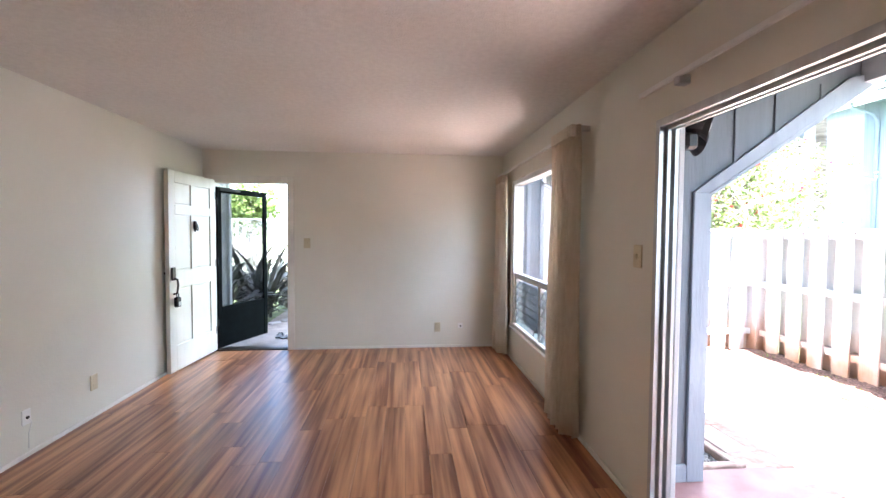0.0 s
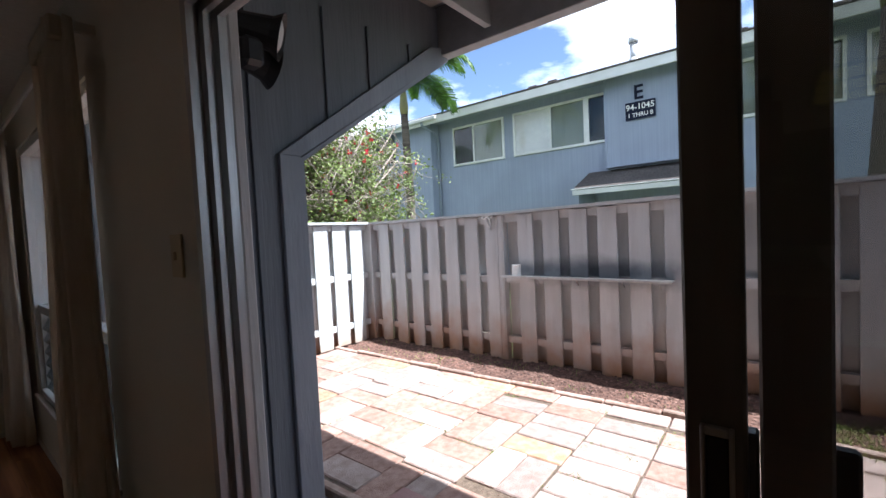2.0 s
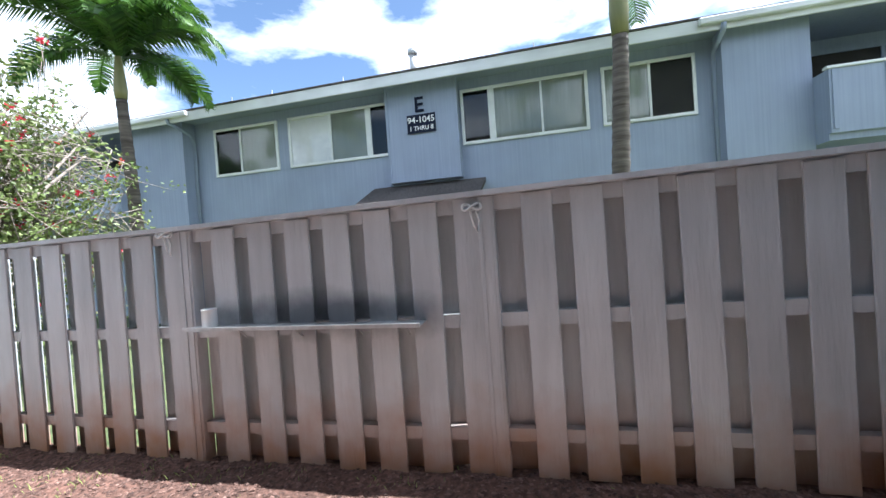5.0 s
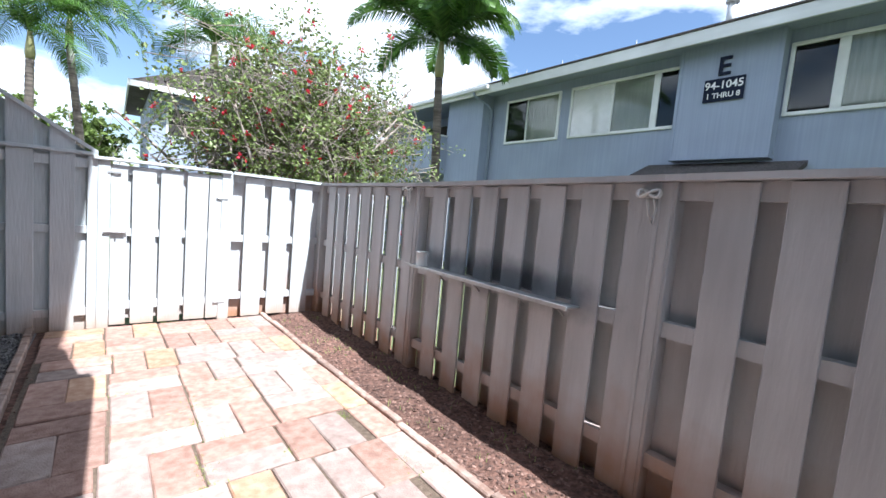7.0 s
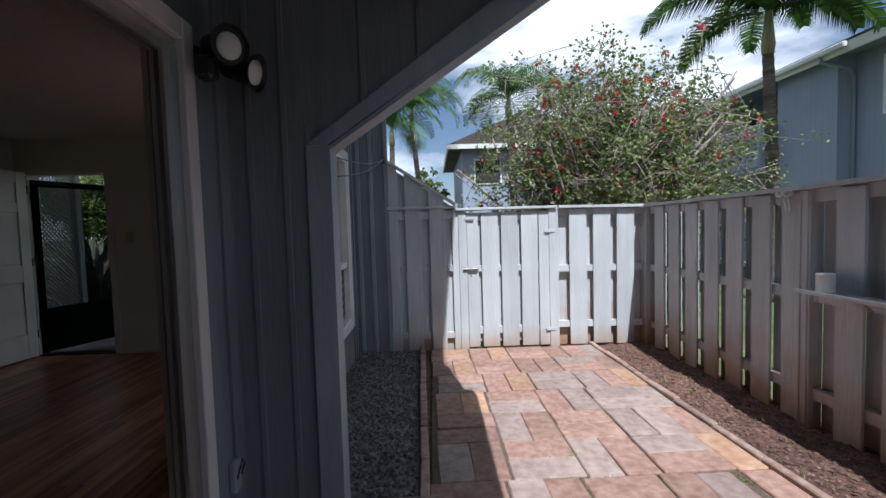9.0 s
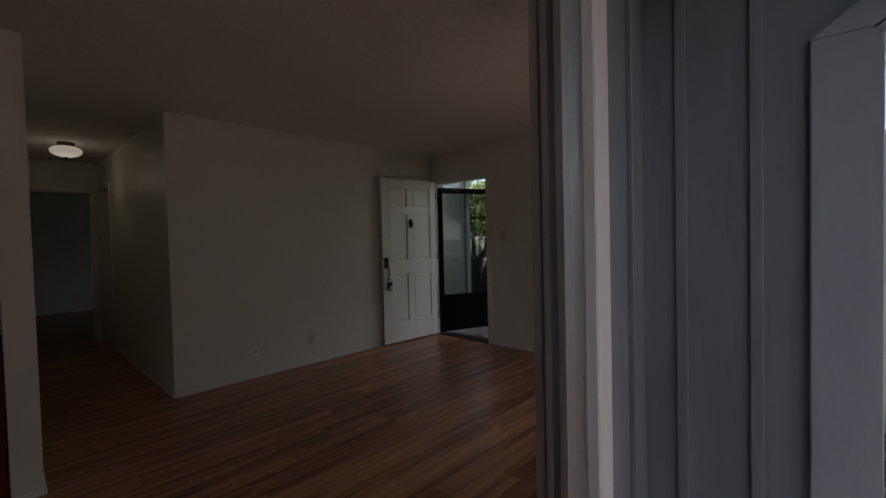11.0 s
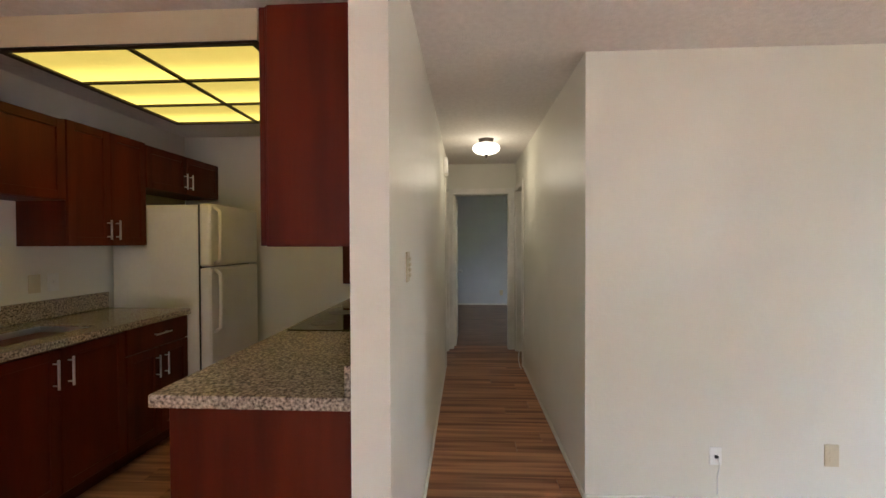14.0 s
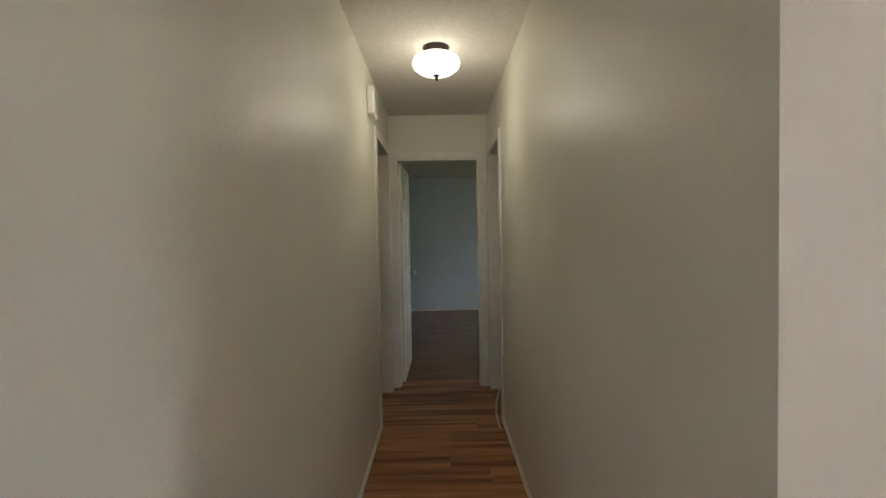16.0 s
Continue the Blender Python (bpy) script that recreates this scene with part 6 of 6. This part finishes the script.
shrub_tree((4.5, 7.0, -0.1), (5.05, 6.85, 2.25), (3.25, 1.45, 2.6), 8, 52, 27000, 420, "large flowering shrub with red blooms and bare twigs", size=0.066, twigs=1700, reach=1.4)
# ---------------------------------------------------------------- outside the front door
structure("front_walk", boxes(((-3.2, FY + 0.12, -0.13), (0.5, 7.0, -0.05)), ((-2.2, 7.0, -0.13), (0.5, 20, -0.06)), bevel=0.006), SLATE, "grey slate tiled front walk")
# unseen slab, added only to darken the walk and lattice
structure("entry_canopy", boxes(((-3.6, FY + 0.12, 2.72), (0.8, 6.95, 2.86))), OUTSIDE, "unseen slab added to shade the front entry")
lt = thing("lattice_screen", (-2.42, 6.1, -0.05), "white diamond lattice screen beside the front door", "lattice")
part("post", boxes(((-2.46, 6.16, -0.05), (-2.37, 6.24, 2.5)), bevel=0.004), FASCIA, lt)
part("rail", boxes(((-2.44, FY + 0.13, 2.36), (-2.39, 6.16, 2.44)), ((-2.44, FY + 0.13, 0.05), (-2.39, 6.16, 0.13)), bevel=0.003), FASCIA, lt)
ya, yb, za, zb = FY + 0.13, 6.16, 0.13, 2.36
for s in (-1, 1):
    for k in range(-54, 80):
        c = k * 0.055
        # slat along z = s * (y - ya) + c, clipped to the panel
        ys = sorted([min(max(ya + s * (v - za - c), ya), yb) for v in (za, zb)]) if s > 0 else sorted([min(max(ya - (v - za - c), ya), yb) for v in (za, zb)])
        y0, y1 = ys
        if y1 - y0 < 0.04:
            continue
        z0, z1 = (za + c + s * (y0 - ya), za + c + s * (y1 - ya))
        x = -2.424 if s > 0 else -2.412
        bm = bmesh.new()
        w = 0.0125
        a = [(y0, z0 - w), (y0, z0 + w), (y1, z1 + w), (y1, z1 - w)]
        prism(bm, a, "x", x - 0.004, x + 0.004)
        part("slat", bm, FASCIA, lt)
fl = thing("flip_flop", (-1.70, 6.2, -0.05), "dark rubber flip-flop lying on the walk", "sandal", "pair of flip-flops")
bm = bmesh.new()
prism(bm, [(-1.75, 6.1), (-1.68, 6.1), (-1.665, 6.24), (-1.69, 6.36), (-1.74, 6.36), (-1.765, 6.24)], "z", -0.049, -0.03)
part("sole", bm, BLACK, fl)
part("strap", tube(bmesh.new(), [(-1.75, 6.2, -0.03), (-1.74, 6.24, 0.0), (-1.715, 6.31, -0.02), (-1.69, 6.24, 0.0), (-1.68, 6.2, -0.03)], 0.006, 6), NAVY, fl)
copy_thing(fl, pose(-1.58, 6.12, -0.05, 0, 0, -38))


def sword_plant(base, count, length, seed, label, material=SWORD, width=0.05):
    rr = random.Random(seed)
    p = thing("sword_leaf_plant", base, label, "plant", "front garden plants")
    b = Vector(base)
    vs, fs = [], []
    for k in range(count):
        az = rr.uniform(0, 2 * math.pi)
        el = rr.uniform(0.25, 1.45)
        out = Vector((math.cos(az), math.sin(az), 0))
        side = out.cross(Vector((0, 0, 1)))
        ln = length * rr.uniform(0.6, 1.1)
        start = b + Vector((rr.gauss(0, 0.08), rr.gauss(0, 0.08), rr.uniform(0, 0.5)))
        n = 6
        q = len(vs)
        pt, a = start, el
        for i in range(n + 1):
            w = width * math.sin(math.pi * (0.15 + 0.83 * i / n)) + 0.002
            vs += [tuple(pt - side * w + Vector((0, 0, 0.01))), tuple(pt), tuple(pt + side * w + Vector((0, 0, 0.01)))]
            pt = pt + (out * math.cos(a) + Vector((0, 0, math.sin(a)))) * (ln / n)
            a -= 0.13
        for i in range(n):
            r = q + 3 * i
            fs += [(r, r + 1, r + 4, r + 3), (r + 1, r + 2, r + 5, r + 4)]
    raw("leaves", vs, fs, material, p)
    stem = bmesh.new()
    tube(stem, [b, b + Vector((0.02, 0.01, 0.3)), b + Vector((0.0, 0.03, 0.6))], [0.05, 0.045, 0.03], 8)
    part("stem", stem, TWIG, p)
    return p


sword_plant((-2.45, 7.9, -0.1), 60, 1.15, 1, "dark purple sword-leaved plant beside the walk")
sword_plant((-2.95, 8.4, -0.1), 50, 1.3, 2, "dark purple sword-leaved plant beside the walk")
sword_plant((-2.35, 8.9, -0.1), 40, 1.0, 3, "dark purple sword-leaved plant beside the walk")
sword_plant((-3.3, 7.5, -0.1), 50, 1.2, 4, "dark purple sword-leaved plant beside the walk")
sword_plant((-2.85, 7.0, -0.1), 60, 0.9, 6, "dark purple sword-leaved plant beside the lattice")
sword_plant((-3.9, 8.3, -0.1), 55, 1.5, 7, "tall dark purple sword-leaved plant beside the walk")
shrub_tree((-6.2, 11.5, -0.1), (-6.2, 11.5, 2.3), (1.9, 1.3, 1.3), 41, 10, 5200, 0, "bright green leafy shrub at the lawn edge", FARLEAF, 0.13, 160)
bd_ = thing("garden_border", (-2.3, 9.4, -0.1), "low curved stone border round the planting bed", "garden border")
SB = mesh_of("border_stone", boxes(((-0.1, -0.06, -0.05), (0.1, 0.06, 0.06)), bevel=0.02), CONC)
for k in range(16):
    a = -0.9 + k * 0.17
    piece("stone", SB, bd_, pose(-3.0 + 1.25 * math.cos(a), 8.2 + 1.6 * math.sin(a), -0.09, 0, 0, math.degrees(a) + 90))
rl = thing("log_rail", (-2.3, 10.5, 0.2), "low dark wooden rail beside the lawn", "rail")
part("log", tube(bmesh.new(), [(-4.2, 10.4, 0.30), (-1.6, 10.6, 0.30)], 0.06, 8), TWIG, rl)
for x in (-3.9, -2.8, -1.8):
    part("post", tube(bmesh.new(), [(x, 10.5, -0.12), (x, 10.5, 0.26)], 0.05, 8), TWIG, rl)
cf = thing("chain_link_fence", (-4, 16, 0), "grey chain-link fence across the lawn", "fence")
for k in range(7):
    part("post", cyl(bmesh.new(), (-9 + 1.5 * k, 16, -0.12), (-9 + 1.5 * k, 16, 1.9), 0.03, seg=8), GALV, cf)
part("top_rail", cyl(bmesh.new(), (-9, 16, 1.88), (0, 16, 1.88), 0.02, seg=8), GALV, cf)
bm = bmesh.new()
for k in range(60):
    for s in (-1, 1):
        x0 = -9 + 0.15 * k
        x1 = x0 + s * 1.9
        if -9 <= x1 <= 0:
            cyl(bm, (x0, 16, -0.02), (x1, 16, 1.88), 0.004, seg=3, caps=False)
part("mesh", bm, GALV, cf)
for k, (x, y, h, s) in enumerate(((-6.5, 19, 2.6, 1.0), (-3.4, 21, 2.9, 1.2), (-1.0, 20, 2.2, 0.9), (-9.5, 20, 3.0, 1.2), (1.4, 24, 3.2, 1.3))):
    shrub_tree((x, y, -0.1), (x, y, h), (1.9 * s, 1.6 * s, 1.7 * s), 30 + k, 10, 2600, 0, "bright green leafy tree beyond the lawn", FARLEAF, 0.22, 110)
structure("road", boxes(((-60, 26, -0.118), (60, 33, -0.09))), CONC, "pale sunlit road beyond the trees")
for k, (x, y, h, s) in enumerate(((12, 26, 3.2, 1.6), (7.5, 30, 3.8, 1.9), (-2, 38, 4, 2.2), (-14, 36, 4.2, 2.3), (14, 38, 4, 2.2))):
    shrub_tree((x, y, -0.1), (x, y, h), (1.9 * s, 1.6 * s, 1.5 * s), 50 + k, 8, 2200, 0, "distant green leafy tree", FARLEAF, 0.35, 90)

# ---------------------------------------------------------------- pieces of floors: pavers, grass in joints, planks
pv = thing("paving", (3.1, 2, PZ), "red and grey rectangular pavers laid in pairs", "paving", kind="structure")
rng = random.Random(12)
LONG, WIDE, THK = 0.401, 0.196, 0.05
PM = {k: mesh_of("paver", boxes(((-LONG / 2, -WIDE / 2, -THK), (LONG / 2, WIDE / 2, 0)), bevel=0.007), m) for k, m in (("r", PAVE_RED), ("g", PAVE_GREY), ("t", PAVE_TAN))}
CELL = 0.41
ROT = 1.2
joints = []
def lay(x, y, yaw):
    far = (y - 3.6) / 1.6
    w = (0.5 + 0.1 * far, max(0.08, 0.42 - 0.4 * far + 0.25 * (x - 3.0)), max(0.04, 0.12 + 0.42 * far - 0.15 * (x - 3.0)))
    k = rng.choices("rgt", w)[0]
    piece("paver", PM[k], pv, pose(x + rng.uniform(-0.004, 0.004), y + rng.uniform(-0.004, 0.004), PZ + rng.uniform(-0.005, 0.004), rng.uniform(-0.7, 0.7), rng.uniform(-0.7, 0.7), yaw + ROT + rng.uniform(-0.9, 0.9)))


for j in range(17):
    y = 4.98 - CELL * j
    slip = rng.uniform(-0.06, 0.05)
    for i in range(5):
        x = 2.40 + CELL * i + 0.028 * (5 - y) * 0.6 + slip
        if (y < 2.42 and i == 0) or y < -0.95:
            continue
        if x > 3.86 + 0.03 * (5.1 - y):
            continue
        if rng.random() < 0.6:
            u, n_ = rng.uniform(-0.15, 0.15), rng.randint(2, 7)
            for q in range(n_):
                s_ = u + (q - n_ / 2) * 0.035
                joints.append((x + CELL / 2, y + s_, PZ - 0.03, rng.uniform(0.2, 1.0)) if rng.random() < 0.6 else (x + s_, y + CELL / 2, PZ - 0.03, rng.uniform(0.2, 1.0)))
        if (i + j) % 2 == 0 and rng.random() < 0.9:
            lay(x, y - 0.101, 0)
            lay(x, y + 0.101, 0)
        else:
            lay(x - 0.101, y, 90)
            lay(x + 0.101, y, 90)
# soldier course against the kerb and beside the slab
for j in range(15):
    y = 4.98 - CELL * j
    x = 3.905 + 0.03 * (5.0 - y)
    if x < 4.1:
        lay(x, y, 90)
for j in range(10):
    y = 2.30 - CELL * j
    if y > -0.9:
        lay(2.50, y, 90)
blades("joint_grass", [(x, y, z, k) for x, y, z, k in joints] + [(3.3, 2.9, PZ - 0.03, 1.5), (3.75, 3.05, PZ - 0.03, 1.5), (3.0, 4.25, PZ - 0.03, 1.2), (2.85, 2.2, PZ - 0.03, 1.2), (3.4, 1.6, PZ - 0.03, 1.2)], 44, GRASS, "short green grass in the paver joints", 2, 0.034, 0.02, 1.0)
rng = random.Random(31)
tufts = [(x, y, soil_height(x, y) - 0.004, k) for x, y, k in [(rng.uniform(4.12, 4.45), rng.uniform(-0.15, 0.62), 1.0) for _ in range(26)] + [(rng.uniform(4.15, 4.6), rng.uniform(0.6, 5.0), 0.12) for _ in range(40)]]
blades("grass_tufts", tufts, 90, GRASS, "grass tufts on the soil along the fence", 4, 0.035, 0.05, 1.0)

# planks of the indoor floor
fl_ = bpy.data.objects["floor"]
PW, PL = 0.152, 1.21
PLM = mesh_of("plank", boxes(((-PW / 2 + 0.0008, -PL / 2 + 0.0008, -0.011), (PW / 2 - 0.0008, PL / 2 - 0.0008, 0))), PLANK)
rng = random.Random(9)
cols = int((SX - (-5.60)) / PW) + 1
short = {}
def plank(x, y0, y1):
    L = round(y1 - y0, 2)
    if L < 0.06:
        return
    if abs(L - PL) < 0.006:
        me = PLM
    else:
        if L not in short:
            short[L] = mesh_of("plank", boxes(((-PW / 2 + 0.0008, -L / 2 + 0.0008, -0.011), (PW / 2 - 0.0008, L / 2 - 0.0008, 0))), PLANK)
        me = short[L]
    piece("plank", me, fl_, pose(x, (y0 + y1) / 2, 0))


for c in range(cols):
    x = SX - PW * (c + 0.5)
    if x > WX - 0.02:
        lo, hi = (KY, FY)
    elif x > KX:
        lo, hi = (KY, HY1)
    else:
        lo, hi = (HY0 - 0.1, HY1)
    off = rng.choice((0.0, 0.4, 0.8, 0.2, 0.6, 1.0)) + 0.05 * rng.random()
    y = lo - off
    while y < hi:
        plank(x, max(y, lo), min(y + PL, hi))
        y += PL
